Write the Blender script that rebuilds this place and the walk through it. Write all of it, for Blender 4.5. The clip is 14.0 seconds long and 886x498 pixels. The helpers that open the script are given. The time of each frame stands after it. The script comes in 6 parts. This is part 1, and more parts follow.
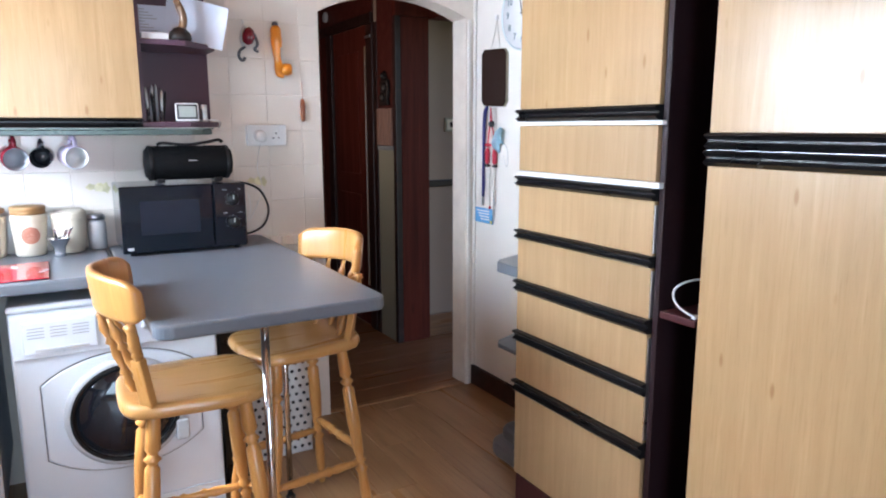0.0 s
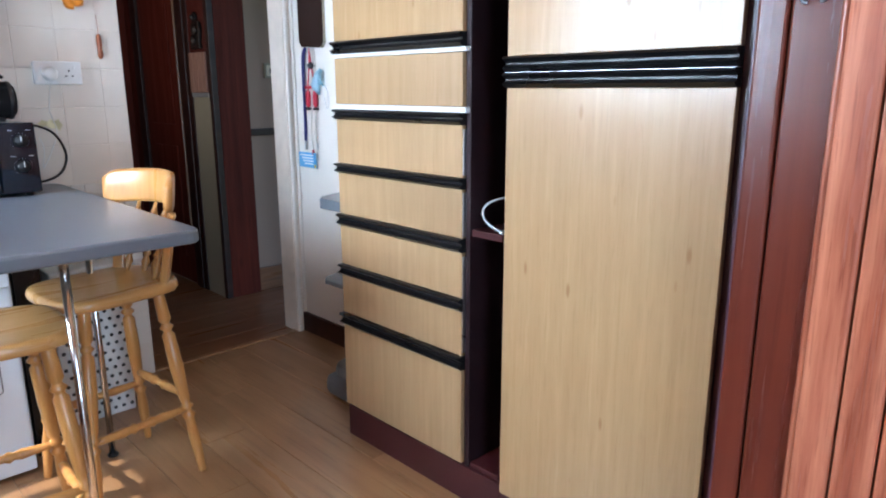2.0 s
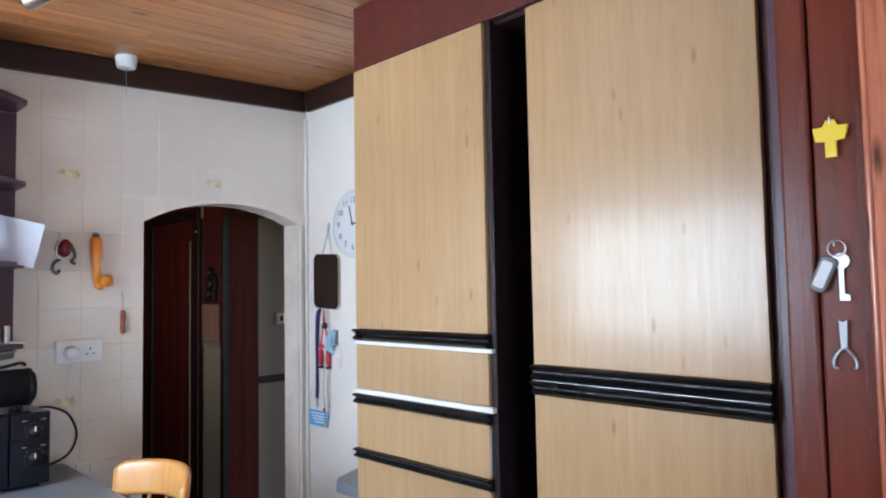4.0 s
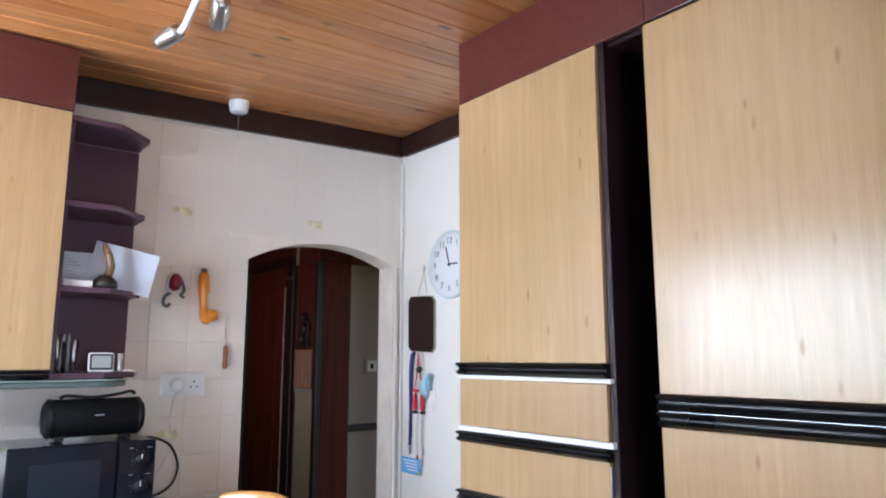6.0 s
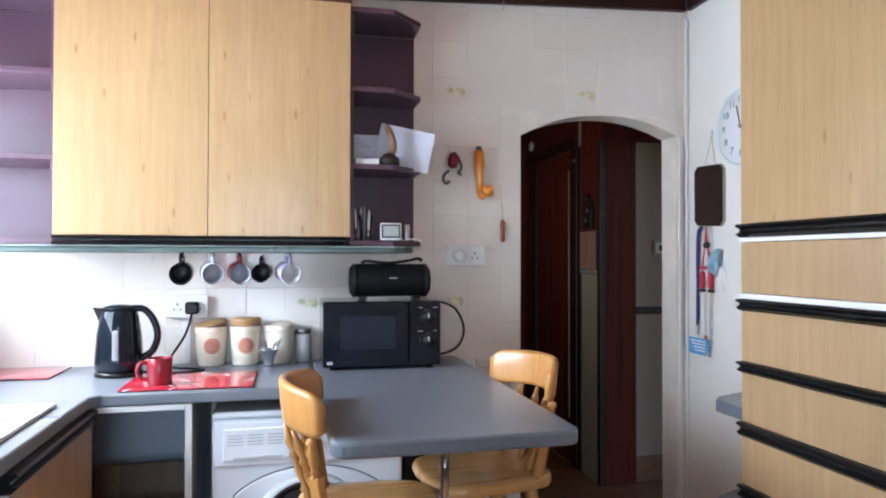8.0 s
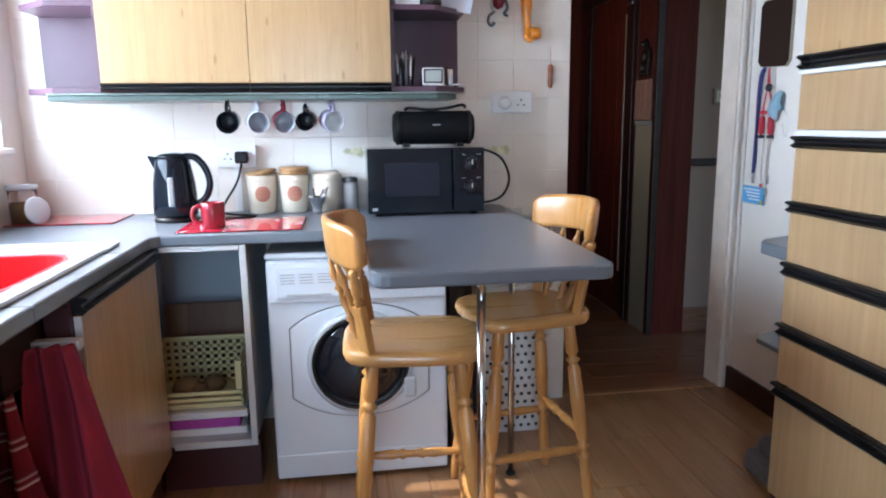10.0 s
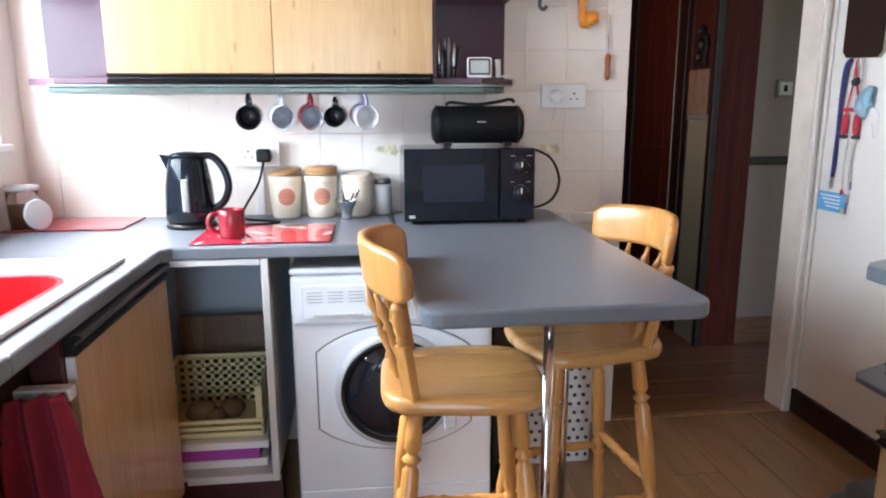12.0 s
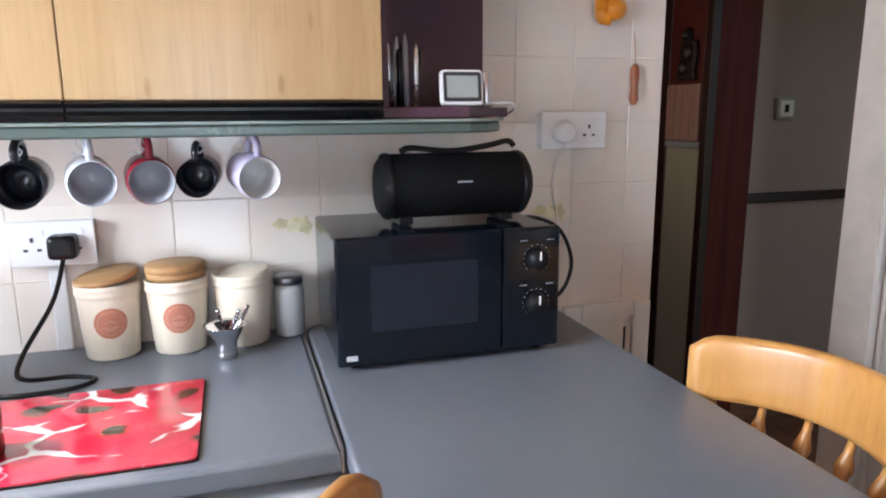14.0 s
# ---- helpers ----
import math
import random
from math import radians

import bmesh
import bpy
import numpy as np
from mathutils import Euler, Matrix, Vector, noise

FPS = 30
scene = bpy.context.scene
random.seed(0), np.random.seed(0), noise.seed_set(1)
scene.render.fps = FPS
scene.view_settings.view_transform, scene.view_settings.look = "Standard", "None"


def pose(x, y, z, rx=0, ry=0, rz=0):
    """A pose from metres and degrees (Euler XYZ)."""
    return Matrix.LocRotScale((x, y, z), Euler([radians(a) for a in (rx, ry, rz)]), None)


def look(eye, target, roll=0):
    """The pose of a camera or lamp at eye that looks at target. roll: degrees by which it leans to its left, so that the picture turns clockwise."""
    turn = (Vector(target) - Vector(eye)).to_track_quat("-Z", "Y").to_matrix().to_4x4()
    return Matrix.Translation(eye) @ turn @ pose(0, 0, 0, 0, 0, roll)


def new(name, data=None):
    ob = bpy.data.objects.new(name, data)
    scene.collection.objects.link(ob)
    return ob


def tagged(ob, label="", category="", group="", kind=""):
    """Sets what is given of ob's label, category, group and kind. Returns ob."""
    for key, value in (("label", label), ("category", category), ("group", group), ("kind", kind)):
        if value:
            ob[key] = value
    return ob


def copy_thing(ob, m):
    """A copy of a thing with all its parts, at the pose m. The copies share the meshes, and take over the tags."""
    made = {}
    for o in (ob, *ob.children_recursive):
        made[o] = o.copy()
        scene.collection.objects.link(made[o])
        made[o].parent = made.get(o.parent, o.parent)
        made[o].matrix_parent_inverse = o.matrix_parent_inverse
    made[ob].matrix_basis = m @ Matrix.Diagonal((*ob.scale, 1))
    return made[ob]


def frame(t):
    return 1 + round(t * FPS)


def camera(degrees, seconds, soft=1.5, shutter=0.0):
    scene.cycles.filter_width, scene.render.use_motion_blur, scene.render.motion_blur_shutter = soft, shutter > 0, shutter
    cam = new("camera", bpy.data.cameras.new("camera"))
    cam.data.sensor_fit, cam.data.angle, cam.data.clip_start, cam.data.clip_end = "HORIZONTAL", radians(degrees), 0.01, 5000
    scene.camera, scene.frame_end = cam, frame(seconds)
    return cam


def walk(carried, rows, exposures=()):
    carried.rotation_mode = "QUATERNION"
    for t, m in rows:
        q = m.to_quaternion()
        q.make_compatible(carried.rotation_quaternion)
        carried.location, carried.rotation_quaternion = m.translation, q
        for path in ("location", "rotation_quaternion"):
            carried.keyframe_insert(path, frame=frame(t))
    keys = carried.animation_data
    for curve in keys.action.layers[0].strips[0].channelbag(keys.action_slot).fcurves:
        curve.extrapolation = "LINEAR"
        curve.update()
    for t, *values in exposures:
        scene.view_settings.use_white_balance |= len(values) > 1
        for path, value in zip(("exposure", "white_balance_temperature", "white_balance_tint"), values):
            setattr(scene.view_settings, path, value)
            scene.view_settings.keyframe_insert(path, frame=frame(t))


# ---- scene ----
cam = camera(66.4, 14.0, soft=2.0)
PATH = [
    (0, (0.28, 0.396, 1.375), (1.271, 2.097, 1.022), -0.1),
    (0.5, (0.289, 0.344, 1.343), (1.5, 1.887, 0.951), -0.0),
    (1, (0.281, 0.324, 1.281), (1.586, 1.782, 0.866), -0.1),
    (1.5, (0.277, 0.311, 1.227), (1.614, 1.729, 0.779), -0.1),
    (2, (0.289, 0.318, 1.279), (1.644, 1.716, 0.82), -0.1),
    (2.5, (0.299, 0.336, 1.391), (1.668, 1.722, 0.937), -0.1),
    (3, (0.288, 0.362, 1.473), (1.68, 1.756, 1.128), 0.1),
    (3.5, (0.276, 0.39, 1.54), (1.689, 1.802, 1.455), 0.1),
    (3.7, (0.251, 0.389, 1.571), (1.671, 1.797, 1.589), -0.2),
    (5.8, (0.196, 0.493, 1.457), (1.498, 1.975, 1.786), 0.0),
    (6, (0.2, 0.51, 1.451), (1.43, 2.055, 1.766), 0.0),
    (6.5, (0.222, 0.54, 1.423), (1.278, 2.218, 1.688), 0.1),
    (7, (0.32, 0.528, 1.405), (1.142, 2.339, 1.617), 0.1),
    (7.5, (0.356, 0.504, 1.375), (0.921, 2.419, 1.492), 0.1),
    (8, (0.363, 0.515, 1.333), (0.812, 2.464, 1.359), 0.1),
    (8.5, (0.385, 0.509, 1.267), (0.771, 2.468, 1.141), -0.0),
    (9, (0.394, 0.495, 1.233), (0.743, 2.449, 0.984), -0.0),
    (9.2, (0.399, 0.495, 1.244), (0.73, 2.446, 0.952), -0.3),
    (11.5, (0.417, 0.578, 1.278), (0.644, 2.525, 0.879), -0.1),
    (12, (0.363, 0.797, 1.303), (0.587, 2.741, 0.894), -0.2),
    (12.5, (0.332, 1.079, 1.334), (0.564, 3.025, 0.934), -0.2),
    (13, (0.348, 1.381, 1.367), (0.599, 3.327, 0.976), -0.3),
    (13.5, (0.335, 1.628, 1.384), (0.642, 3.563, 0.98), 0.0),
    (14, (0.333, 1.853, 1.388), (0.907, 3.728, 0.992), -0.4),
]
EXPOSURES = [(0.0, 0.7, 6200, 13), (0.5, 0.64, 5980, 11), (1.5, 0.7, 5800, 9), (2.5, 0.7, 5800, 9), (3.0, 0.53, 5980, 10), (3.5, 0.22, 6070, 11), (6.0, 0.35, 6180, 13), (7.0, 0.5, 6020, 11), (7.5, 0.42, 6110, 12), (8.0, 0.2, 6150, 12), (9.0, 0.15, 5930, 10), (11.5, 0.55, 6300, 12), (12.5, 0.4, 6620, 14), (13.0, 0.22, 6510, 15), (13.5, 0.13, 6350, 14), (14.0, 0.15, 6750, 16)]
walk(cam, [(t, look(eye, target, roll)) for t, eye, target, roll in PATH], EXPOSURES)

# ---- world, sun, large lights ----
world = bpy.data.worlds.new("daylight")
scene.world = world
world.use_nodes = True
wn = world.node_tree.nodes
sky = wn.new("ShaderNodeTexSky")
sky.sky_type, sky.sun_disc = "NISHITA", False
sky.sun_elevation, sky.sun_rotation = radians(49), radians(-90)
world.node_tree.links.new(sky.outputs[0], wn["Background"].inputs[0])
wn["Background"].inputs[1].default_value = 0.15

SUN_FROM = Vector((-0.65, 0.03, 0.75))
sun = new("sun", bpy.data.lights.new("sun", "SUN"))
sun.data.energy, sun.data.angle, sun.data.color = 4.2, radians(0.6), (1.0, 0.93, 0.82)
sun.matrix_basis = look(SUN_FROM * 10, (0, 0, 0))


def window_light(name, eye, target, w, h, energy, color):
    lamp = new(name, bpy.data.lights.new(name, "AREA"))
    lamp.data.shape, lamp.data.size, lamp.data.size_y = "RECTANGLE", w, h
    lamp.data.energy, lamp.data.color = energy, color
    lamp.matrix_basis = look(eye, target)
    return lamp


window_light("sky_light_sink_window", (-0.93, 2.42, 1.61), (2.0, 2.42, 1.56), 1.40, 0.82, 57.0, (0.72, 0.87, 1.0))
window_light("sky_light_back_door", (0.15, -1.17, 1.12), (0.45, 3.0, 1.0), 0.86, 1.8, 29.0, (0.64, 0.83, 1.0))

# unseen lamp added to brighten the hall, no source is known there
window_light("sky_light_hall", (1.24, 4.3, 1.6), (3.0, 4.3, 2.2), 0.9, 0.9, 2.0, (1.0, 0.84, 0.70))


# ---- materials ----
def material(name):
    m = bpy.data.materials.new(name)
    m.use_nodes = True
    nt = m.node_tree
    return m, nt, nt.nodes["Principled BSDF"]


def link(nt, a, b):
    nt.links.new(a, b)


def coords(nt, scale, use="Object", spin=(0, 0, 0)):
    tc, mp = nt.nodes.new("ShaderNodeTexCoord"), nt.nodes.new("ShaderNodeMapping")
    mp.inputs["Scale"].default_value = scale
    mp.inputs["Rotation"].default_value = spin
    link(nt, tc.outputs[use], mp.inputs[0])
    return mp.outputs[0]


def noise_tex(nt, vec, scale, detail=4.0, rough=0.55, distort=0.0):
    n = nt.nodes.new("ShaderNodeTexNoise")
    n.inputs["Scale"].default_value, n.inputs["Detail"].default_value = scale, detail
    n.inputs["Roughness"].default_value, n.inputs["Distortion"].default_value = rough, distort
    link(nt, vec, n.inputs["Vector"])
    return n.outputs["Fac"]


def ramp(nt, fac, stops):
    r = nt.nodes.new("ShaderNodeValToRGB")
    e = r.color_ramp.elements
    while len(e) < len(stops):
        e.new(0.5)
    for el, (p, c) in zip(e, stops):
        el.position, el.color = p, (*c, 1) if len(c) == 3 else c
    link(nt, fac, r.inputs[0])
    return r.outputs[0]


def mix(nt, a, b, fac, mode="MIX"):
    m = nt.nodes.new("ShaderNodeMix")
    m.data_type, m.blend_type = "RGBA", mode
    for sock, v in ((m.inputs[6], a), (m.inputs[7], b), (m.inputs[0], fac)):
        if isinstance(v, (int, float)):
            sock.default_value = v
        elif isinstance(v, tuple):
            sock.default_value = (*v, 1)
        else:
            link(nt, v, sock)
    return m.outputs[2]


def bump(nt, p, height, strength, dist=0.002):
    b = nt.nodes.new("ShaderNodeBump")
    b.inputs["Strength"].default_value, b.inputs["Distance"].default_value = strength, dist
    link(nt, height, b.inputs["Height"])
    link(nt, b.outputs[0], p.inputs["Normal"])


def plain(name, color, rough=0.5, metal=0.0, vary=0.12, scale=14.0, bumps=0.05, coat=0.0, per_object=0.0, spec=0.5, gloss_vary=0.15):
    """Painted, moulded or metal surface with light mottling and fine relief."""
    m, nt, p = material(name)
    v = coords(nt, (1, 1, 1))
    big, fine = noise_tex(nt, v, scale * 0.25, 5), noise_tex(nt, v, scale * 12, 3)
    lo, hi = tuple(c * (1 - vary) for c in color), tuple(min(1, c * (1 + vary * 0.6)) for c in color)
    base = ramp(nt, big, [(0.3, lo), (0.7, hi)])
    base = mix(nt, base, fine, 0.04, "OVERLAY")
    if per_object:
        info = nt.nodes.new("ShaderNodeObjectInfo")
        tone = ramp(nt, info.outputs["Random"], [(0, (1 - per_object,) * 3), (1, (1, 1, 1))])
        base = mix(nt, base, tone, 1.0, "MULTIPLY")
    link(nt, base, p.inputs["Base Color"])
    p.inputs["Metallic"].default_value = metal
    p.inputs["Specular IOR Level"].default_value = spec
    rr = ramp(nt, big, [(0.25, (max(0.02, rough * (1 - gloss_vary)),) * 3), (0.75, (min(1, rough * (1 + gloss_vary)),) * 3)])
    link(nt, rr, p.inputs["Roughness"])
    p.inputs["Coat Weight"].default_value = coat
    if bumps:
        bump(nt, p, fine, bumps, 0.001)
    return m


def wood(name, light, dark, rough=0.4, along="z", pitch=1.0, knots=0.0, knot_color=(0.12, 0.05, 0.02), coat=0.0, streak=0.6, per_object=0.0, per_island=0.0, coat_rough=0.15, spec=0.5, fleck=1.0):
    """Wood with long grain along one axis, fine pores and, if asked, scattered knots."""
    m, nt, p = material(name)
    long = {"x": (1.2, 26, 26), "y": (26, 1.2, 26), "z": (26, 26, 1.2)}[along]
    s = tuple(a * pitch for a in long)
    v = coords(nt, s)
    info = nt.nodes.new("ShaderNodeObjectInfo")
    geo = nt.nodes.new("ShaderNodeNewGeometry")
    if per_object or per_island:
        shift = nt.nodes.new("ShaderNodeVectorMath")
        shift.operation = "ADD"
        mul = nt.nodes.new("ShaderNodeMath")
        mul.operation, mul.inputs[1].default_value = "MULTIPLY", 37.0
        link(nt, info.outputs["Random"] if per_object else geo.outputs["Random Per Island"], mul.inputs[0])
        link(nt, v, shift.inputs[0])
        link(nt, mul.outputs[0], shift.inputs[1])
        v = shift.outputs[0]
    g1, g2 = noise_tex(nt, v, 1.0, 6, 0.6, 0.4), noise_tex(nt, v, 4.5, 3, 0.6)
    base = ramp(nt, g1, [(0.30, dark), (0.5 + 0.1 * (1 - streak), tuple((a + b) / 2 for a, b in zip(light, dark))), (0.72, light)])
    pores = ramp(nt, g2, [(0.34, tuple(c * 0.72 for c in dark)), (0.46, (1, 1, 1))])
    base = mix(nt, base, pores, 0.35 * streak, "MULTIPLY")
    big = noise_tex(nt, coords(nt, (1, 1, 1)), 1.7, 4)
    base = mix(nt, base, ramp(nt, big, [(0.3, (0.86, 0.84, 0.82)), (0.7, (1.0, 1.0, 1.0))]), 0.8, "MULTIPLY")
    if knots:
        ks = tuple(fleck * k for k in {"x": (2.4, 7.5, 7.5), "y": (7.5, 2.4, 7.5), "z": (7.5, 7.5, 2.4)}[along])
        vor = nt.nodes.new("ShaderNodeTexVoronoi")
        vor.inputs["Scale"].default_value = 1.0
        kv = coords(nt, ks)
        if per_object or per_island:
            sh2 = nt.nodes.new("ShaderNodeVectorMath")
            sh2.operation = "ADD"
            link(nt, kv, sh2.inputs[0])
            link(nt, mul.outputs[0], sh2.inputs[1])
            kv = sh2.outputs[0]
        link(nt, kv, vor.inputs["Vector"])
        kf = ramp(nt, vor.outputs["Distance"], [(0.055, (1, 1, 1)), (0.13, (0, 0, 0))])
        base = mix(nt, base, knot_color, mix(nt, (0, 0, 0), kf, knots))
    if per_object or per_island:
        src = info.outputs["Random"] if per_object else geo.outputs["Random Per Island"]
        amt = per_object or per_island
        base = mix(nt, base, ramp(nt, src, [(0, (1 - amt,) * 3), (1, (1 + 0, 1, 1))]), 1.0, "MULTIPLY")
    link(nt, base, p.inputs["Base Color"])
    link(nt, ramp(nt, g1, [(0.3, (rough * 1.2,) * 3), (0.7, (rough * 0.85,) * 3)]), p.inputs["Roughness"])
    p.inputs["Coat Weight"].default_value, p.inputs["Coat Roughness"].default_value = coat, coat_rough
    p.inputs["Specular IOR Level"].default_value = spec
    bump(nt, p, g2, 0.12, 0.0008)
    return m


def glass_mat(name, color=(1, 1, 1), rough=0.0):
    m, nt, p = material(name)
    p.inputs["Base Color"].default_value = (*color, 1)
    p.inputs["Transmission Weight"].default_value, p.inputs["Roughness"].default_value = 1.0, rough
    p.inputs["IOR"].default_value = 1.45
    return m


def chrome_mat(name, color=(0.75, 0.76, 0.78), rough=0.12):
    return plain(name, color, rough, 1.0, 0.05, 20, 0.0)


M_DOOR = wood("bamboo_laminate_vertical", (0.520, 0.342, 0.174), (0.440, 0.275, 0.130), 0.40, "z", 1.9, 0.7, (0.29, 0.14, 0.045), 0.58, 0.34, 0.06, coat_rough=0.165, spec=0.35, fleck=2.2)
M_DRAWER = wood("bamboo_laminate_drawer", (0.51, 0.338, 0.182), (0.42, 0.268, 0.132), 0.38, "z", 1.9, 0.25, (0.34, 0.17, 0.06), 0.15, 0.28, 0.10, coat_rough=0.25, fleck=3.0)
M_STOOL = wood("lacquered_pine", (0.63, 0.325, 0.105), (0.49, 0.225, 0.062), 0.30, "z", 1.0, 0.0, coat=0.35, streak=0.4)
M_SEAT = wood("lacquered_pine_seat", (0.57, 0.305, 0.108), (0.49, 0.250, 0.082), 0.28, "x", 0.7, 0.0, coat=0.35, streak=0.25)
M_CEIL = wood("varnished_pine_boards", (0.66, 0.295, 0.105), (0.44, 0.155, 0.045), 0.34, "x", 0.7, 1.0, (0.10, 0.03, 0.010), 0.25, 0.45, per_island=0.22, fleck=1.25)
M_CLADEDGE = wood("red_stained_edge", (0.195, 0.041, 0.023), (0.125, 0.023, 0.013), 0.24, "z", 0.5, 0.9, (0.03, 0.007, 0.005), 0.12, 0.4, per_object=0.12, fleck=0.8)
M_CLAD = wood("red_stained_pine", (0.74, 0.28, 0.16), (0.34, 0.080, 0.043), 0.24, "z", 1.3, 0.95, (0.025, 0.007, 0.005), 0.4, 1.0, per_object=0.15, fleck=1.2)
M_HALLWOOD = wood("dark_red_hardwood", (0.165, 0.030, 0.017), (0.085, 0.015, 0.010), 0.5, "z", 0.9, 0.4, (0.03, 0.008, 0.006), 0.0, 0.7, per_object=0.2, spec=0.18)
M_TRIM = wood("dark_brown_trim", (0.045, 0.014, 0.010), (0.022, 0.008, 0.006), 0.4, "x", 0.8, streak=0.5)
M_FLOOR = wood("oak_laminate", (0.44, 0.245, 0.118), (0.31, 0.162, 0.074), 0.30, "y", 0.5, 0.15, (0.10, 0.05, 0.02), 0.15, 0.7, per_object=0.14)
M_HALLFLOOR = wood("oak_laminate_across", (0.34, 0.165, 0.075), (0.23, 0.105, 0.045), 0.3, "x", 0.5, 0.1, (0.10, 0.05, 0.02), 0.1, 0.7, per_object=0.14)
M_MAROON = plain("maroon_laminate", (0.058, 0.014, 0.016), 0.34, 0, 0.15, 10, 0.03)
M_FASCIA = wood("maroon_fascia", (0.125, 0.026, 0.018), (0.085, 0.016, 0.012), 0.38, "x", 0.8, streak=0.5)
M_SHELF = plain("plum_laminate", (0.096, 0.046, 0.070), 0.32, 0, 0.1, 10, 0.03)
M_BLACK = plain("black_plastic", (0.009, 0.009, 0.010), 0.30, 0, 0.2, 16, 0.04, spec=0.35)
M_GLOSSBLACK = plain("gloss_black_enamel", (0.006, 0.010, 0.016), 0.07, 0, 0.1, 16, 0.0, 0.0, spec=0.42)
M_FABRIC = plain("black_speaker_mesh", (0.005, 0.005, 0.006), 0.75, 0, 0.2, 60, 0.4, spec=0.15)
M_GREY = plain("grey_worktop_laminate", (0.148, 0.168, 0.200), 0.28, 0, 0.05, 5, 0.0, gloss_vary=0.03)
M_PELMET = plain("grey_green_laminate", (0.10, 0.135, 0.122), 0.25, 0, 0.1, 20, 0.03)
M_PELMETEDGE = plain("pale_green_edge", (0.26, 0.31, 0.29), 0.2, 0, 0.1, 20, 0.02)
M_TILE = plain("cream_glazed_tile", (0.83, 0.752, 0.675), 0.16, 0, 0.03, 8, 0.03, 0.3, per_object=0.022)
M_GROUT = plain("pale_grout", (0.82, 0.74, 0.655), 0.5, 0, 0.12, 30, 0.3)
M_PAINT = plain("cream_wall_paint", (0.80, 0.76, 0.71), 0.6, 0, 0.05, 6, 0.12)
M_GREYPAINT = plain("taupe_hall_paint", (0.41, 0.295, 0.225), 0.7, 0, 0.06, 5, 0.1)
M_WHITE = plain("white_enamel", (0.78, 0.83, 0.90), 0.22, 0, 0.02, 6, 0.01, 0.3)
M_WHITEPL = plain("white_plastic", (0.80, 0.80, 0.80), 0.35, 0, 0.03, 10, 0.02)
M_GREYPL = plain("pale_grey_plastic", (0.55, 0.57, 0.60), 0.35, 0, 0.05, 10, 0.02)
M_CHROME = chrome_mat("chrome")
M_SATIN = chrome_mat("satin_metal", (0.62, 0.63, 0.64), 0.3)
M_CREAM = plain("cream_stoneware", (0.80, 0.72, 0.58), 0.28, 0, 0.05, 12, 0.03, 0.2)
M_CORK = wood("beech_lid", (0.55, 0.33, 0.15), (0.40, 0.22, 0.09), 0.5, "x", 1.6, streak=0.5)
M_BADGE = plain("terracotta_print", (0.56, 0.22, 0.14), 0.5, 0, 0.2, 90, 0.0)
M_RED = plain("red_glaze", (0.23, 0.014, 0.028), 0.22, 0, 0.12, 12, 0.03, 0.3)
M_REDRIM = plain("bright_red_plastic", (0.62, 0.018, 0.026), 0.3, 0, 0.06, 10, 0.02, 0.2)
M_NAVYMUG = plain("charcoal_enamel", (0.022, 0.024, 0.032), 0.2, 0, 0.1, 12, 0.02, 0.3)
M_MUGIN = plain("mug_glaze_grey", (0.50, 0.52, 0.57), 0.25, 0, 0.04, 12, 0.02, 0.3)
M_LILAC = plain("lilac_glaze", (0.55, 0.50, 0.66), 0.25, 0, 0.06, 12, 0.02, 0.3)
M_ORANGE = plain("orange_resin", (0.80, 0.27, 0.02), 0.3, 0, 0.1, 20, 0.05, 0.2)
M_BASKET = plain("yellow_plastic", (0.74, 0.67, 0.36), 0.4, 0, 0.06, 10, 0.02)
M_INNER = plain("blue_grey_melamine", (0.50, 0.56, 0.63), 0.5, 0, 0.05, 8, 0.03)
M_EDGE = plain("pale_edging", (0.60, 0.61, 0.62), 0.4, 0, 0.05, 14, 0.02)
M_PAPER = plain("white_paper", (0.82, 0.82, 0.84), 0.8, 0, 0.03, 14, 0.05)
M_BLUEPAPER = plain("pale_blue_paper", (0.66, 0.72, 0.84), 0.8, 0, 0.05, 14, 0.05)
M_MAGENTA = plain("purple_print", (0.36, 0.05, 0.34), 0.5, 0, 0.1, 14, 0.02)
M_BROWNBOARD = plain("dark_brown_board", (0.022, 0.008, 0.006), 0.6, 0, 0.2, 18, 0.05, spec=0.2)
M_BLUE = plain("light_blue_card", (0.12, 0.40, 0.72), 0.4, 0, 0.08, 20, 0.02)
M_MASK = plain("pale_blue_fabric", (0.50, 0.75, 0.86), 0.85, 0, 0.08, 40, 0.2)
M_NAVY = plain("navy_ribbon", (0.03, 0.03, 0.16), 0.7, 0, 0.1, 40, 0.2)
M_REDCORD = plain("red_cord", (0.55, 0.03, 0.06), 0.6, 0, 0.1, 40, 0.1)
M_STRING = plain("pale_string", (0.60, 0.57, 0.52), 0.8, 0, 0.1, 40, 0.1)
M_DARKFIG = plain("dark_carved_wood", (0.02, 0.012, 0.010), 0.45, 0, 0.2, 40, 0.2)
M_CREAMPANEL = plain("cream_panel", (0.38, 0.35, 0.26), 0.5, 0, 0.08, 6, 0.05)
M_PINKPANEL = wood("pink_panel", (0.44, 0.26, 0.20), (0.32, 0.17, 0.13), 0.5, "z", 1.6, streak=0.9)
M_YELLOW = plain("yellow_plastic_bright", (0.80, 0.58, 0.03), 0.35, 0, 0.06, 20, 0.03)
M_CLOCKRIM = plain("pale_teal_rim", (0.62, 0.72, 0.74), 0.35, 0, 0.05, 10, 0.02)
M_CLOCKINK = plain("slate_numerals", (0.22, 0.29, 0.32), 0.6, 0, 0.05, 10, 0.0)
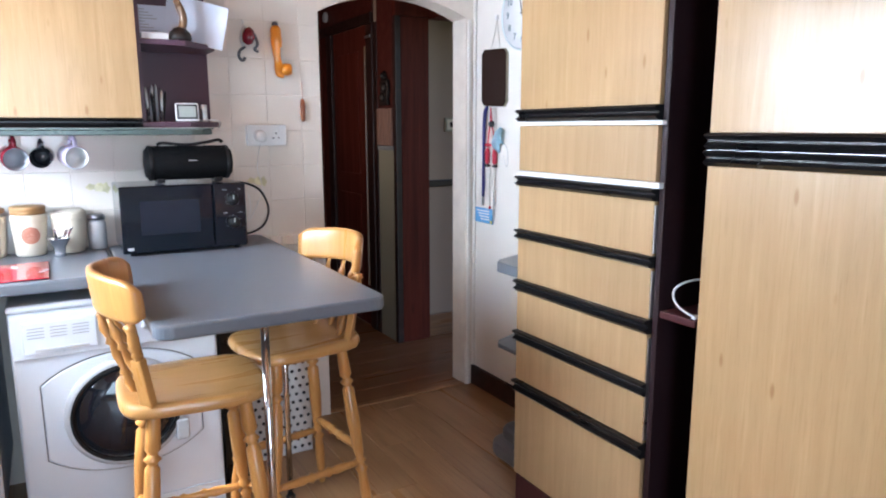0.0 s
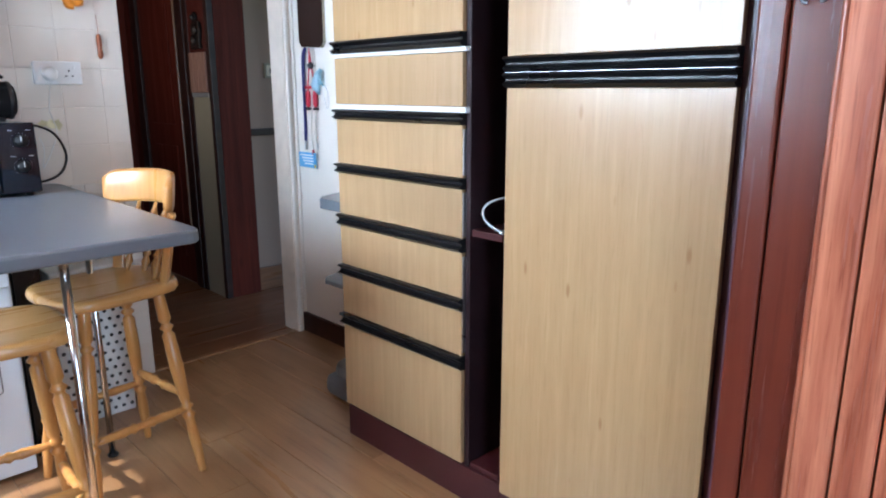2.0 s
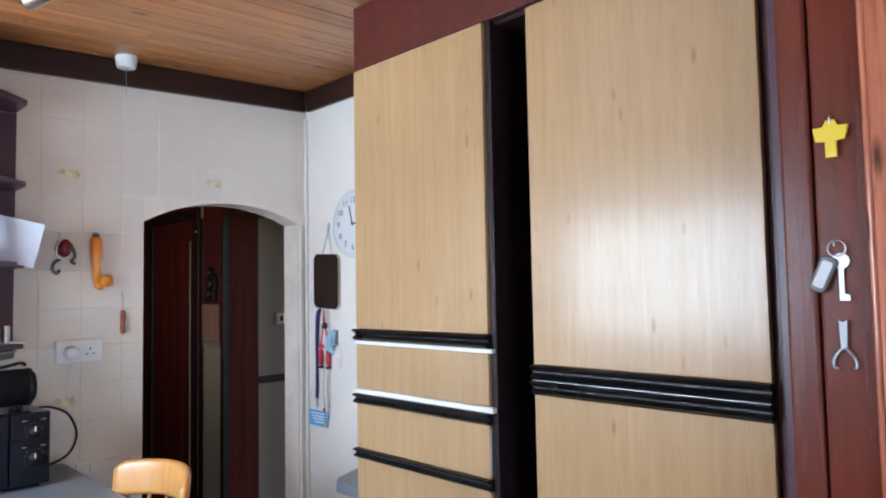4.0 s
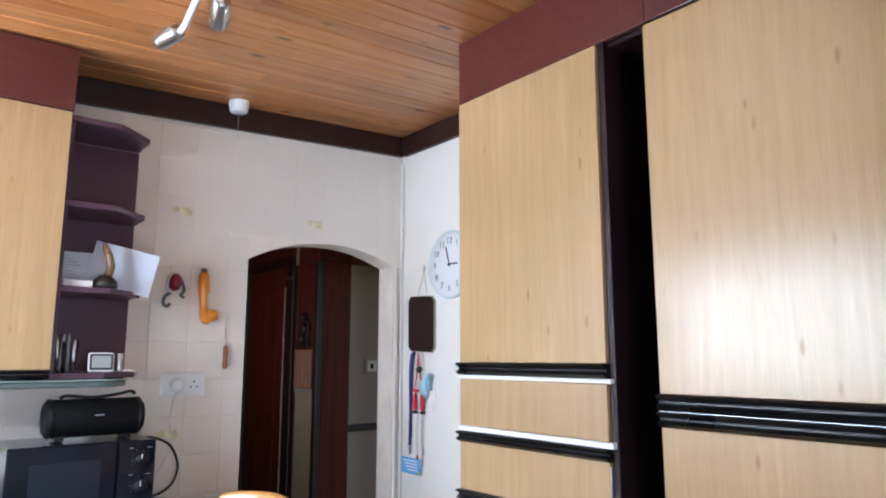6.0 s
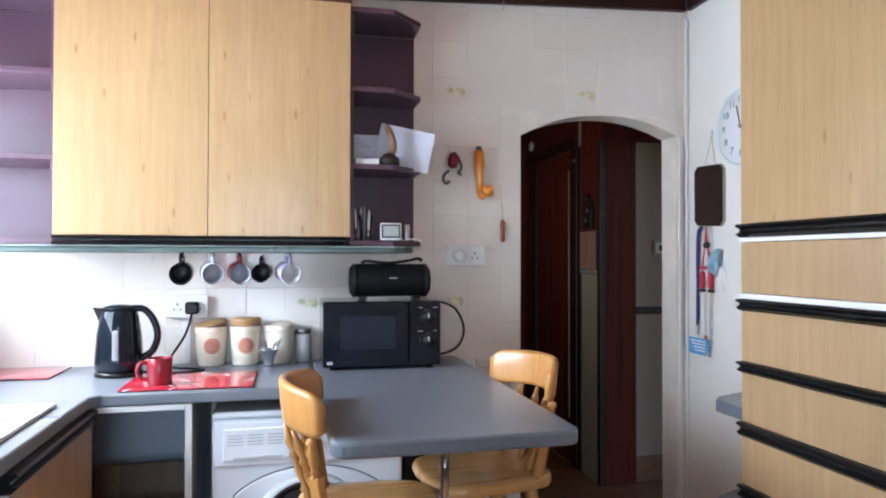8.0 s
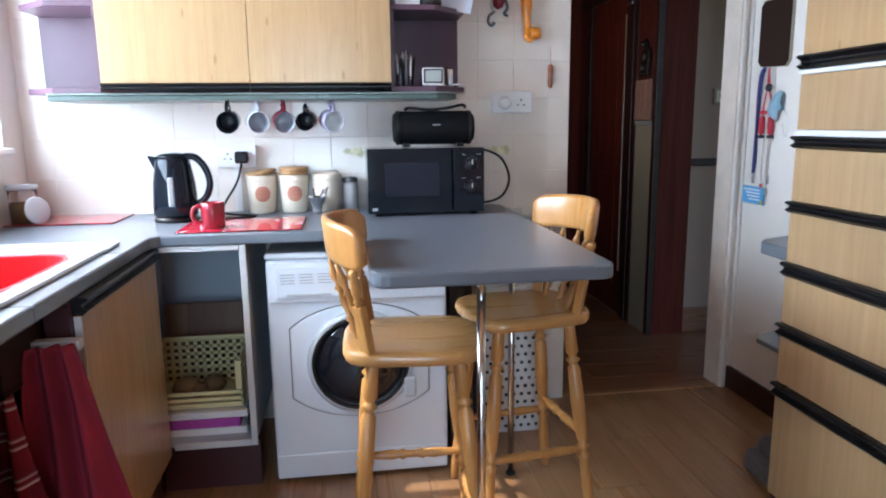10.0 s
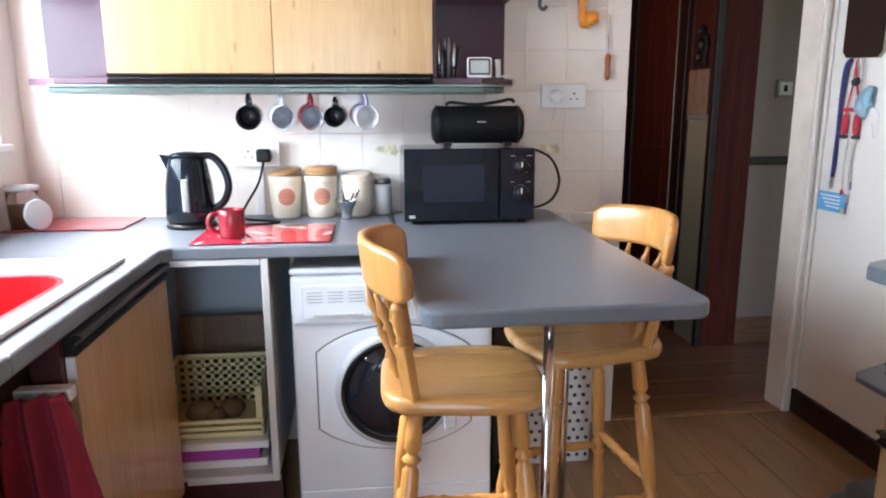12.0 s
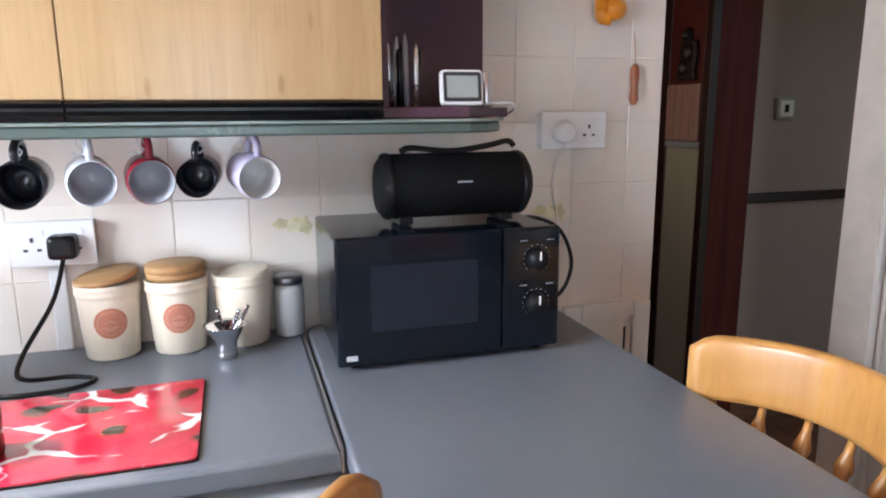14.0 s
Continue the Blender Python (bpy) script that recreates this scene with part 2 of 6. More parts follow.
# maroon laminate darkened: the shade inside the niche is in its colour
M_NICHE_SHADE = plain("shaded_niche_laminate", (0.020, 0.008, 0.010), 0.45, 0, 0.15, 10, 0.03, spec=0.3)
M_BADGEPRINT = plain("pale_print", (0.68, 0.40, 0.30), 0.5, 0, 0.2, 90, 0.0)
M_SCREEN = plain("grey_lcd", (0.36, 0.39, 0.37), 0.2, 0, 0.05, 10, 0.0)
M_GLASS = glass_mat("clear_glass")
M_SALTGLASS = plain("salt_behind_glass", (0.60, 0.61, 0.62), 0.10, 0, 0.08, 60, 0.0, 0.6)
M_MWWINDOW = plain("smoked_glass", (0.014, 0.019, 0.030), 0.07, 0, 0.08, 10, 0.0, 0.0, spec=0.45)
M_DRUM = plain("dark_drum_glass", (0.015, 0.018, 0.025), 0.06, 0, 0.1, 10, 0.0, 0.5)
M_STEELDIM = chrome_mat("drum_steel", (0.35, 0.36, 0.38), 0.35)
M_GRASS = plain("lawn", (0.07, 0.12, 0.035), 0.9, 0, 0.3, 3, 0.3)
M_TOWEL = plain("crimson_towelling", (0.24, 0.009, 0.026), 0.95, 0, 0.2, 26, 0.5)
M_MOTIF = plain("olive_transfer", (0.66, 0.60, 0.36), 0.3, 0, 0.3, 120, 0.0)
M_MOTIFPALE = plain("pale_lemon_transfer", (0.80, 0.74, 0.50), 0.3, 0, 0.25, 120, 0.0)
M_BREAD = plain("brown_rolls", (0.22, 0.13, 0.055), 0.8, 0, 0.25, 20, 0.2)
M_STONE = plain("dark_slate_shelf", (0.10, 0.10, 0.11), 0.4, 0, 0.1, 20, 0.05)
M_GREYSHELF = plain("grey_shelf_laminate", (0.32, 0.33, 0.35), 0.35, 0, 0.08, 20, 0.03)
M_HORN = wood("horn", (0.34, 0.20, 0.10), (0.12, 0.05, 0.025), 0.3, "z", 1.2, coat=0.3, streak=0.6)
M_CHARM = wood("orange_brown_carving", (0.52, 0.17, 0.06), (0.30, 0.075, 0.025), 0.35, "z", 1.2, coat=0.2, streak=0.6)
M_INK = plain("dark_ink", (0.03, 0.03, 0.035), 0.6, 0, 0.05, 20, 0.0)
M_GREYINK = plain("grey_ink", (0.36, 0.37, 0.40), 0.6, 0, 0.05, 20, 0.0)


def poppy_material():
    """Glass saver printed with overlapping red poppies with dark hearts and white gaps."""
    m, nt, p = material("poppy_print")
    v = coords(nt, (7.0, 9.0, 1))
    wob = nt.nodes.new("ShaderNodeVectorMath")
    wob.operation = "ADD"
    nz = nt.nodes.new("ShaderNodeTexNoise")
    nz.inputs["Scale"].default_value = 1.1
    link(nt, v, nz.inputs["Vector"])
    link(nt, v, wob.inputs[0])
    link(nt, nz.outputs["Color"], wob.inputs[1])
    cells = []
    for feature in ("F1", "DISTANCE_TO_EDGE"):
        vor = nt.nodes.new("ShaderNodeTexVoronoi")
        vor.voronoi_dimensions, vor.feature = "2D", feature
        vor.inputs["Scale"].default_value, vor.inputs["Randomness"].default_value = 1.0, 0.75
        link(nt, wob.outputs[0], vor.inputs["Vector"])
        cells.append(vor.outputs["Distance"])
    petal = ramp(nt, noise_tex(nt, v, 2.2, 4), [(0.3, (0.42, 0.010, 0.030)), (0.55, (0.58, 0.022, 0.055)), (0.75, (0.66, 0.07, 0.10))])
    c = mix(nt, (0.022, 0.028, 0.018), petal, ramp(nt, cells[0], [(0.10, (0, 0, 0)), (0.21, (1, 1, 1))]))
    gap = nt.nodes.new("ShaderNodeMath")
    gap.operation, gap.inputs[1].default_value = "MULTIPLY_ADD", 0.42
    link(nt, noise_tex(nt, v, 1.3, 2), gap.inputs[0])
    link(nt, cells[1], gap.inputs[2])
    c = mix(nt, (0.80, 0.76, 0.77), c, ramp(nt, gap.outputs[0], [(0.20, (0, 0, 0)), (0.235, (1, 1, 1))]))
    link(nt, c, p.inputs["Base Color"])
    p.inputs["Roughness"].default_value, p.inputs["Coat Weight"].default_value = 0.12, 0.6
    return m


def towel_material():
    m, nt, p = material("striped_tea_towel")
    v = coords(nt, (1, 1, 1))
    sep = nt.nodes.new("ShaderNodeSeparateXYZ")
    link(nt, v, sep.inputs[0])
    wv = nt.nodes.new("ShaderNodeMath")
    wv.operation, wv.inputs[1].default_value = "MODULO", 0.085
    link(nt, sep.outputs["Z"], wv.inputs[0])
    stripe = ramp(nt, wv.outputs[0], [(0.0, (1, 1, 1)), (0.006, (1, 1, 1)), (0.007, (0, 0, 0)), (0.018, (0, 0, 0)), (0.019, (1, 1, 1)), (0.024, (0, 0, 0))])
    weave = noise_tex(nt, v, 180, 2)
    red = ramp(nt, noise_tex(nt, v, 12, 4), [(0.3, (0.17, 0.008, 0.025)), (0.7, (0.27, 0.014, 0.04))])
    link(nt, mix(nt, red, (0.62, 0.45, 0.48), stripe), p.inputs["Base Color"])
    p.inputs["Roughness"].default_value = 0.95
    bump(nt, p, weave, 0.4, 0.001)
    return m


def walnut_material():
    m, nt, p = material("mixed_wood_board")
    v = coords(nt, (1, 1, 1))
    sep = nt.nodes.new("ShaderNodeSeparateXYZ")
    link(nt, v, sep.inputs[0])
    q = nt.nodes.new("ShaderNodeMath")
    q.operation, q.inputs[1].default_value = "MULTIPLY", 13.0
    link(nt, sep.outputs["X"], q.inputs[0])
    fl = nt.nodes.new("ShaderNodeMath")
    fl.operation = "FLOOR"
    link(nt, q.outputs[0], fl.inputs[0])
    wn_ = nt.nodes.new("ShaderNodeTexWhiteNoise")
    wn_.noise_dimensions = "1D"
    link(nt, fl.outputs[0], wn_.inputs["W"])
    base = ramp(nt, wn_.outputs["Value"], [(0.1, (0.16, 0.07, 0.035)), (0.5, (0.30, 0.17, 0.08)), (0.9, (0.44, 0.28, 0.15))])
    grain = ramp(nt, noise_tex(nt, coords(nt, (60, 60, 3)), 1, 4), [(0.3, (0.7, 0.7, 0.7)), (0.7, (1, 1, 1))])
    link(nt, mix(nt, base, grain, 0.7, "MULTIPLY"), p.inputs["Base Color"])
    p.inputs["Roughness"].default_value = 0.5
    return m


M_POPPY, M_STRIPES, M_WALNUT = poppy_material(), towel_material(), walnut_material()

# ---- mesh helpers ----
BASES = {}


def bm_new():
    return bmesh.new()


def box(bm, x0, x1, y0, y1, z0, z1, bevel=0.0, segs=2):
    """A box, with rounded edges if asked, added to bm."""
    b = bmesh.new()
    r = bmesh.ops.create_cube(b, size=1)
    for v in r["verts"]:
        v.co = Vector(((x0 + x1) / 2 + v.co.x * (x1 - x0), (y0 + y1) / 2 + v.co.y * (y1 - y0), (z0 + z1) / 2 + v.co.z * (z1 - z0)))
    if bevel:
        bmesh.ops.bevel(b, geom=b.edges[:], offset=bevel, segments=segs, profile=0.5, affect="EDGES")
    merge(bm, b)
    return bm


def merge(bm, b, m=None):
    if m is not None:
        b.transform(m)
    me = bpy.data.meshes.new("tmp")
    b.to_mesh(me)
    bm.from_mesh(me)
    bpy.data.meshes.remove(me)
    b.free()


def prism(bm, outline, z0, z1, bevel=0.0, m=None):
    """A flat outline (x, y) carried from z0 up to z1."""
    b = bmesh.new()
    vs = [b.verts.new((x, y, z0)) for x, y in outline]
    f = b.faces.new(vs)
    r = bmesh.ops.extrude_face_region(b, geom=[f])
    for v in r["geom"]:
        if isinstance(v, bmesh.types.BMVert):
            v.co.z = z1
    bmesh.ops.recalc_face_normals(b, faces=b.faces[:])
    if bevel:
        flat = [e for e in b.edges if abs(e.verts[0].co.z - e.verts[1].co.z) < 1e-6]
        bmesh.ops.bevel(b, geom=flat, offset=bevel, segments=3, profile=0.5, affect="EDGES")
    merge(bm, b, m)
    return bm


def lathe(bm, profile, m=None, segs=24, caps=True):
    """A turned shape: (radius, height) pairs spun round z."""
    b = bmesh.new()
    rings = []
    for r, z in profile:
        rings.append([b.verts.new((max(r, 1e-5) * math.cos(2 * math.pi * k / segs), max(r, 1e-5) * math.sin(2 * math.pi * k / segs), z)) for k in range(segs)])
    for a, c in zip(rings, rings[1:]):
        for k in range(segs):
            b.faces.new((a[k], a[(k + 1) % segs], c[(k + 1) % segs], c[k]))
    if caps:
        b.faces.new(rings[0][::-1])
        b.faces.new(rings[-1])
    bmesh.ops.recalc_face_normals(b, faces=b.faces[:])
    for f in b.faces:
        f.smooth = True
    merge(bm, b, m)
    return bm


def between(a, c):
    """The pose that takes the z axis from a to c, with unit length kept."""
    a, c = Vector(a), Vector(c)
    return Matrix.Translation(a) @ (c - a).to_track_quat("Z", "Y").to_matrix().to_4x4()


def turned(bm, a, c, profile, segs=14):
    """A turned stick from a to c; profile gives (share of the length, radius)."""
    length = (Vector(c) - Vector(a)).length
    return lathe(bm, [(r, s * length) for s, r in profile], between(a, c), segs)


def tube(bm, pts, radius, segs=8, closed=False, res=6):
    """A round cord through the points, smoothed."""
    P = [Vector(p) for p in pts]
    line = []
    n = len(P)
    last = n if closed else n - 1
    for i in range(last):
        p0, p1, p2, p3 = P[(i - 1) % n] if closed or i else P[0], P[i], P[(i + 1) % n], P[(i + 2) % n] if closed or i + 2 < n else P[-1]
        for k in range(res):
            t = k / res
            line.append(0.5 * ((2 * p1) + (p2 - p0) * t + (2 * p0 - 5 * p1 + 4 * p2 - p3) * t * t + (3 * p1 - p0 - 3 * p2 + p3) * t ** 3))
    if not closed:
        line.append(P[-1])
    b = bmesh.new()
    rings, up = [], Vector((0.13, 0.31, 0.94))
    for i, p in enumerate(line):
        q0 = line[i - 1] if i or closed else p
        q1 = line[(i + 1) % len(line)] if i + 1 < len(line) or closed else p
        d = (q1 - q0).normalized()
        s = d.cross(up)
        s = s.normalized() if s.length > 1e-3 else Vector((1, 0, 0))
        w = s.cross(d)
        up = w
        rings.append([b.verts.new(p + radius * (math.cos(2 * math.pi * k / segs) * s + math.sin(2 * math.pi * k / segs) * w)) for k in range(segs)])
    pairs = list(zip(rings, rings[1:])) + ([(rings[-1], rings[0])] if closed else [])
    for a, c in pairs:
        for k in range(segs):
            b.faces.new((a[k], a[(k + 1) % segs], c[(k + 1) % segs], c[k]))
    if not closed:
        b.faces.new(rings[0][::-1])
        b.faces.new(rings[-1])
    bmesh.ops.recalc_face_normals(b, faces=b.faces[:])
    for f in b.faces:
        f.smooth = True
    merge(bm, b)
    return bm


def round_rect(x0, x1, y0, y1, r, n=6):
    out = []
    for cx, cy, a0 in ((x1 - r, y1 - r, 0), (x0 + r, y1 - r, 90), (x0 + r, y0 + r, 180), (x1 - r, y0 + r, 270)):
        for k in range(n + 1):
            a = radians(a0 + 90 * k / n)
            out.append((cx + r * math.cos(a), cy + r * math.sin(a)))
    return out


def mesh_of(name, bm, mat_, smooth_angle=None):
    me = bpy.data.meshes.new(name)
    bm.to_mesh(me)
    bm.free()
    me.materials.append(mat_)
    return me


def thing(name, loc, label, category, group="", kind=""):
    """An empty at the thing's base; its parts are built in world places."""
    e = new(name)
    e.empty_display_size = 0.05
    e.location = loc
    BASES[e] = Matrix.Translation(Vector(loc)).inverted()
    return tagged(e, label, category, group, kind)


def part(name, bm, mat_, parent, label=""):
    ob = new(name, mesh_of(name, bm, mat_))
    ob.parent = parent
    if parent in BASES:
        ob.matrix_parent_inverse = BASES[parent]
    return tagged(ob, label)


def solo(name, bm, mat_, label, category, group="", kind=""):
    return tagged(new(name, mesh_of(name, bm, mat_)), label, category, group, kind)


def structure(name, bm, mat_, label, category="wall"):
    return solo(name, bm, mat_, label, category, "", "structure")


def text_mesh(bm, body, size, m, depth=0.0008):
    """Lettering in the built-in font, added to bm in the pose m (letters lie in its xy plane)."""
    cu = bpy.data.curves.new("lettering", "FONT")
    cu.body, cu.size, cu.extrude, cu.align_x, cu.align_y = body, size, depth, "CENTER", "CENTER"
    cu.resolution_u = 2
    ob = bpy.data.objects.new("lettering", cu)
    me = ob.to_mesh()
    b = bmesh.new()
    b.from_mesh(me)
    ob.to_mesh_clear()
    merge(bm, b, m)
    bpy.data.objects.remove(ob)
    bpy.data.curves.remove(cu)
    return bm

# ---- large structure ----
UP = pose(0, 0, 0, 90)  # takes an (x, z) outline into the upright plane


def wall_xz(bm, outline, y0, y1):
    return prism(bm, outline, -y1, -y0, 0.0, UP)


def arch_curve(x0, z0, x1, z1, top, n=14):
    """Points along a low, nearly elliptical arch from one springing to the other."""
    pts = []
    for k in range(n + 1):
        s = k / n
        lift = (1 - abs(2 * s - 1) ** 2.1)
        pts.append((x0 + (x1 - x0) * s, z0 + (z1 - z0) * s + lift * (top - (z0 + z1) / 2)))
    return pts


ARCH = arch_curve(1.371, 1.878, 2.143, 1.906, 1.985)
far = [(-0.95, -0.05), (1.371, -0.05)] + ARCH + [(2.143, -0.05), (2.30, -0.05), (2.30, 2.72), (-0.95, 2.72)]
wall_north = structure("wall_north", wall_xz(bm_new(), far, 3.3606, 3.49), M_GROUT, "cream tiled kitchen wall with a low archway")

bm = bm_new()
box(bm, 2.20, 2.32, -1.15, 3.366, -0.05, 2.72)
structure("wall_east", bm, M_PAINT, "cream painted side wall beside the archway")

bm = bm_new()  # window wall over the sink, opening left free
box(bm, -0.95, -0.82, -1.27, 1.72, -0.05, 2.72)
box(bm, -0.95, -0.82, 3.20, 3.366, -0.05, 2.72)
box(bm, -0.95, -0.82, 1.72, 3.20, -0.05, 1.18)
box(bm, -0.95, -0.82, 1.72, 3.20, 2.24, 2.72)
structure("wall_west", bm, M_PAINT, "pale wall over the sink with a wide window opening")

bm = bm_new()
box(bm, -0.95, -0.30, -1.27, -1.15, -0.05, 2.72)
box(bm, 0.60, 2.32, -1.27, -1.15, -0.05, 2.72)
box(bm, -0.30, 0.60, -1.27, -1.15, 2.08, 2.72)
box(bm, -0.30, 0.60, -1.27, -1.15, -0.05, 0.10)
structure("wall_south", bm, M_PAINT, "plain cream wall with a glazed opening")


def window_unit(name, axis, at, a0, a1, z0, z1, posts):
    """A white framed window in a wall: frame, sill and panes."""
    loc = (at, (a0 + a1) / 2, z0) if axis == "x" else ((a0 + a1) / 2, at, z0)
    w = thing(name, loc, "white framed kitchen window with clear glass", "window", "", "structure")

    def bar(p0, p1, q0, q1, d0, d1, b=0.006):
        k = bm_new()
        return box(k, at + d0, at + d1, p0, p1, q0, q1, b) if axis == "x" else box(k, p0, p1, at + d0, at + d1, q0, q1, b)

    for nm, s in (("window_frame", (a0, a1, z0, z0 + 0.06)), ("window_frame", (a0, a1, z1 - 0.06, z1)), ("window_frame", (a0, a0 + 0.06, z0 + 0.06, z1 - 0.06)), ("window_frame", (a1 - 0.06, a1, z0 + 0.06, z1 - 0.06))):
        part(nm, bar(*s, -0.03, 0.03), M_WHITEPL, w)
    cuts = [a0 + 0.06, *posts, a1 - 0.06]
    for p in posts:
        part("mullion", bar(p - 0.025, p + 0.025, z0 + 0.06, z1 - 0.06, -0.028, 0.028), M_WHITEPL, w)
    for p, q in zip(cuts, cuts[1:]):
        g = part("pane", bar(p + 0.02, q - 0.02, z0 + 0.055, z1 - 0.055, -0.004, 0.004, 0.0), M_GLASS, w)
        g.visible_shadow = False
    return w


window_unit("window_1", "x", -0.885, 1.72, 3.20, 1.18, 2.24, (2.22, 2.70))
window_unit("window_2", "y", -1.21, -0.30, 0.60, 0.10, 2.08, ())
structure("window_board", box(bm_new(), -0.86, -0.79, 1.70, 3.22, 1.165, 1.19, 0.006), M_WHITEPL, "white painted window board above the tiles", "sill")

structure("ground", box(bm_new(), -40, 40, -40, 40, -0.4, -0.3), M_GRASS, "level lawn outside the windows", "ground")

# ceiling of tongue-and-groove boards, a little higher towards the east wall
SLOPE = pose(0, 0, 2.50, 0, -2.577, 0)
bm = bm_new()
k, y = 0, -1.20
while y < 3.36:
    x = -0.90
    cut = -0.90 + 1.1 + 1.3 * ((k * 37) % 10) / 10
    for a, c in ((x, cut), (cut + 0.0008, 2.28)):
        b = bmesh.new()
        prof = [(y + 0.0005, 0.018), (y + 0.0005, 0.005), (y + 0.0055, 0.0), (y + 0.0885, 0.0), (y + 0.0935, 0.005), (y + 0.0935, 0.018)]
        v0, v1 = [b.verts.new((a, p, q)) for p, q in prof], [b.verts.new((c, p, q)) for p, q in prof]
        b.faces.new(v0)
        b.faces.new(v1[::-1])
        for i in range(6):
            b.faces.new((v0[i], v0[(i + 1) % 6], v1[(i + 1) % 6], v1[i]))
        bmesh.ops.recalc_face_normals(b, faces=b.faces[:])
        merge(bm, b)
    y += 0.094
    k += 1
box(bm, -0.90, 2.28, -1.2, 3.36, 0.019, 0.05)
structure("ceiling", bm, M_CEIL, "varnished knotty pine tongue-and-groove ceiling", "ceiling").matrix_basis = SLOPE
structure("trim_north", box(bm_new(), -0.82, 2.176, 3.332, 3.358, -0.108, -0.002, 0.004), M_TRIM, "dark brown wooden coving along the tiled wall", "trim").matrix_basis = SLOPE
structure("trim_east", box(bm_new(), 2.176, 2.201, 2.29, 3.33, -0.108, -0.002, 0.004), M_TRIM, "dark brown wooden coving above the side wall", "trim").matrix_basis = SLOPE

structure("baseboard_east", box(bm_new(), 2.18, 2.20, 2.29, 3.362, 0.0, 0.105, 0.004), M_TRIM, "dark maroon skirting board", "baseboard")
structure("trim_arch", box(bm_new(), 2.150, 2.168, 3.348, 3.3665, 0.0, 1.90, 0.005), M_PAINT, "cream painted corner bead beside the archway", "trim")
structure("trim_corner", box(bm_new(), 2.184, 2.199, 3.344, 3.3665, 0.106, 2.46, 0.006), M_PAINT, "cream painted pipe boxing in the corner", "trim")

# hall beyond the archway
bm = bm_new()
box(bm, 1.20, 3.40, 5.42, 5.52, -0.05, 2.6)
# west side, with an invented opening behind the added hall lamp
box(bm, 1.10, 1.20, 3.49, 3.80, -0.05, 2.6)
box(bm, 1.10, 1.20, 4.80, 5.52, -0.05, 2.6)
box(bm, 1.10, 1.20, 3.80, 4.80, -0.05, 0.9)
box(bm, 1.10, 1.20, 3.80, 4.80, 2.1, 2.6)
structure("wall_hall_end", bm, M_HALLWOOD, "dark red timber panelling at the end of the hall")
# unseen walls and roof, added only to stop sun reaching the hall opening
bm = bm_new()
box(bm, 0.20, 0.30, 3.49, 5.52, -0.05, 2.6)
box(bm, 0.30, 1.099, 3.49, 5.52, 2.45, 2.6)
box(bm, 0.30, 1.099, 5.42, 5.52, -0.05, 2.449)
structure("wall_next_room", bm, M_PAINT, "unseen walls and roof added to keep sun out of the hall")
structure("wall_hall_east", box(bm_new(), 3.30, 3.40, 3.49, 4.20, -0.05, 2.6), M_GREYPAINT, "plain grey hall wall")
structure("wall_hall", box(bm_new(), 2.165, 3.30, 4.215, 5.419, -0.05, 2.60), M_GREYPAINT, "grey painted hall wall with a dado rail")
structure("ceiling_hall", box(bm_new(), 1.10, 3.40, 3.49, 5.95, 2.45, 2.6), M_HALLWOOD, "dark timber hall ceiling", "ceiling")
structure("beam_hall", box(bm_new(), 2.150, 2.386, 4.17, 4.214, 2.035, 2.449, 0.004), M_HALLWOOD, "dark red timber beam above the hall wall", "beam")
structure("soffit_hall", box(bm_new(), 2.387, 3.299, 3.491, 4.214, 2.030, 2.449, 0.004), M_HALLWOOD, "low dark red timber soffit over the side of the hall", "soffit")
structure("trim_hall_post", box(bm_new(), 2.19, 2.385, 4.178, 4.214, 0.0, 2.034, 0.004), M_HALLWOOD, "broad dark red timber architrave", "trim")
structure("trim_hall_edge", box(bm_new(), 2.150, 2.188, 4.172, 4.214, 0.0, 2.034, 0.004), M_TRIM, "black-brown edge strip of the architrave", "trim")
structure("trim_hall_back", box(bm_new(), 2.150, 2.163, 4.44, 4.50, 0.0, 2.034, 0.003), M_TRIM, "black-brown edge strip of the doorway", "trim")
structure("trim_hall_panel", box(bm_new(), 2.154, 2.164, 4.216, 4.438, 0.0, 1.235, 0.002), M_CREAMPANEL, "plain cream panel lining the doorway side", "trim")
structure("trim_hall_upper", box(bm_new(), 2.152, 2.164, 4.216, 4.438, 1.262, 2.449, 0.002), M_FASCIA, "reddish timber panel lining the doorway side", "trim")
structure("trim_hall_header", box(bm_new(), 2.152, 2.164, 4.502, 5.418, 2.100, 2.449, 0.002), M_FASCIA, "reddish timber board above the hall door", "trim")
structure("trim_hall_strip", box(bm_new(), 2.146, 2.164, 4.216, 4.438, 1.236, 1.261, 0.002), M_GREYSHELF, "pale grey strip between the panels", "trim")
structure("dado_rail", box(bm_new(), 2.387, 3.30, 4.190, 4.214, 1.000, 1.042, 0.006), M_TRIM, "dark brown dado rail on the hall wall", "trim")
structure("baseboard_hall", box(bm_new(), 2.387, 3.30, 4.196, 4.214, 0.0, 0.15, 0.005), M_HALLFLOOR, "brown wooden hall skirting board", "baseboard")
structure("threshold", box(bm_new(), 1.372, 2.142, 3.36, 3.40, 0.0005, 0.007, 0.003), M_FLOOR, "wooden threshold strip under the archway", "trim")

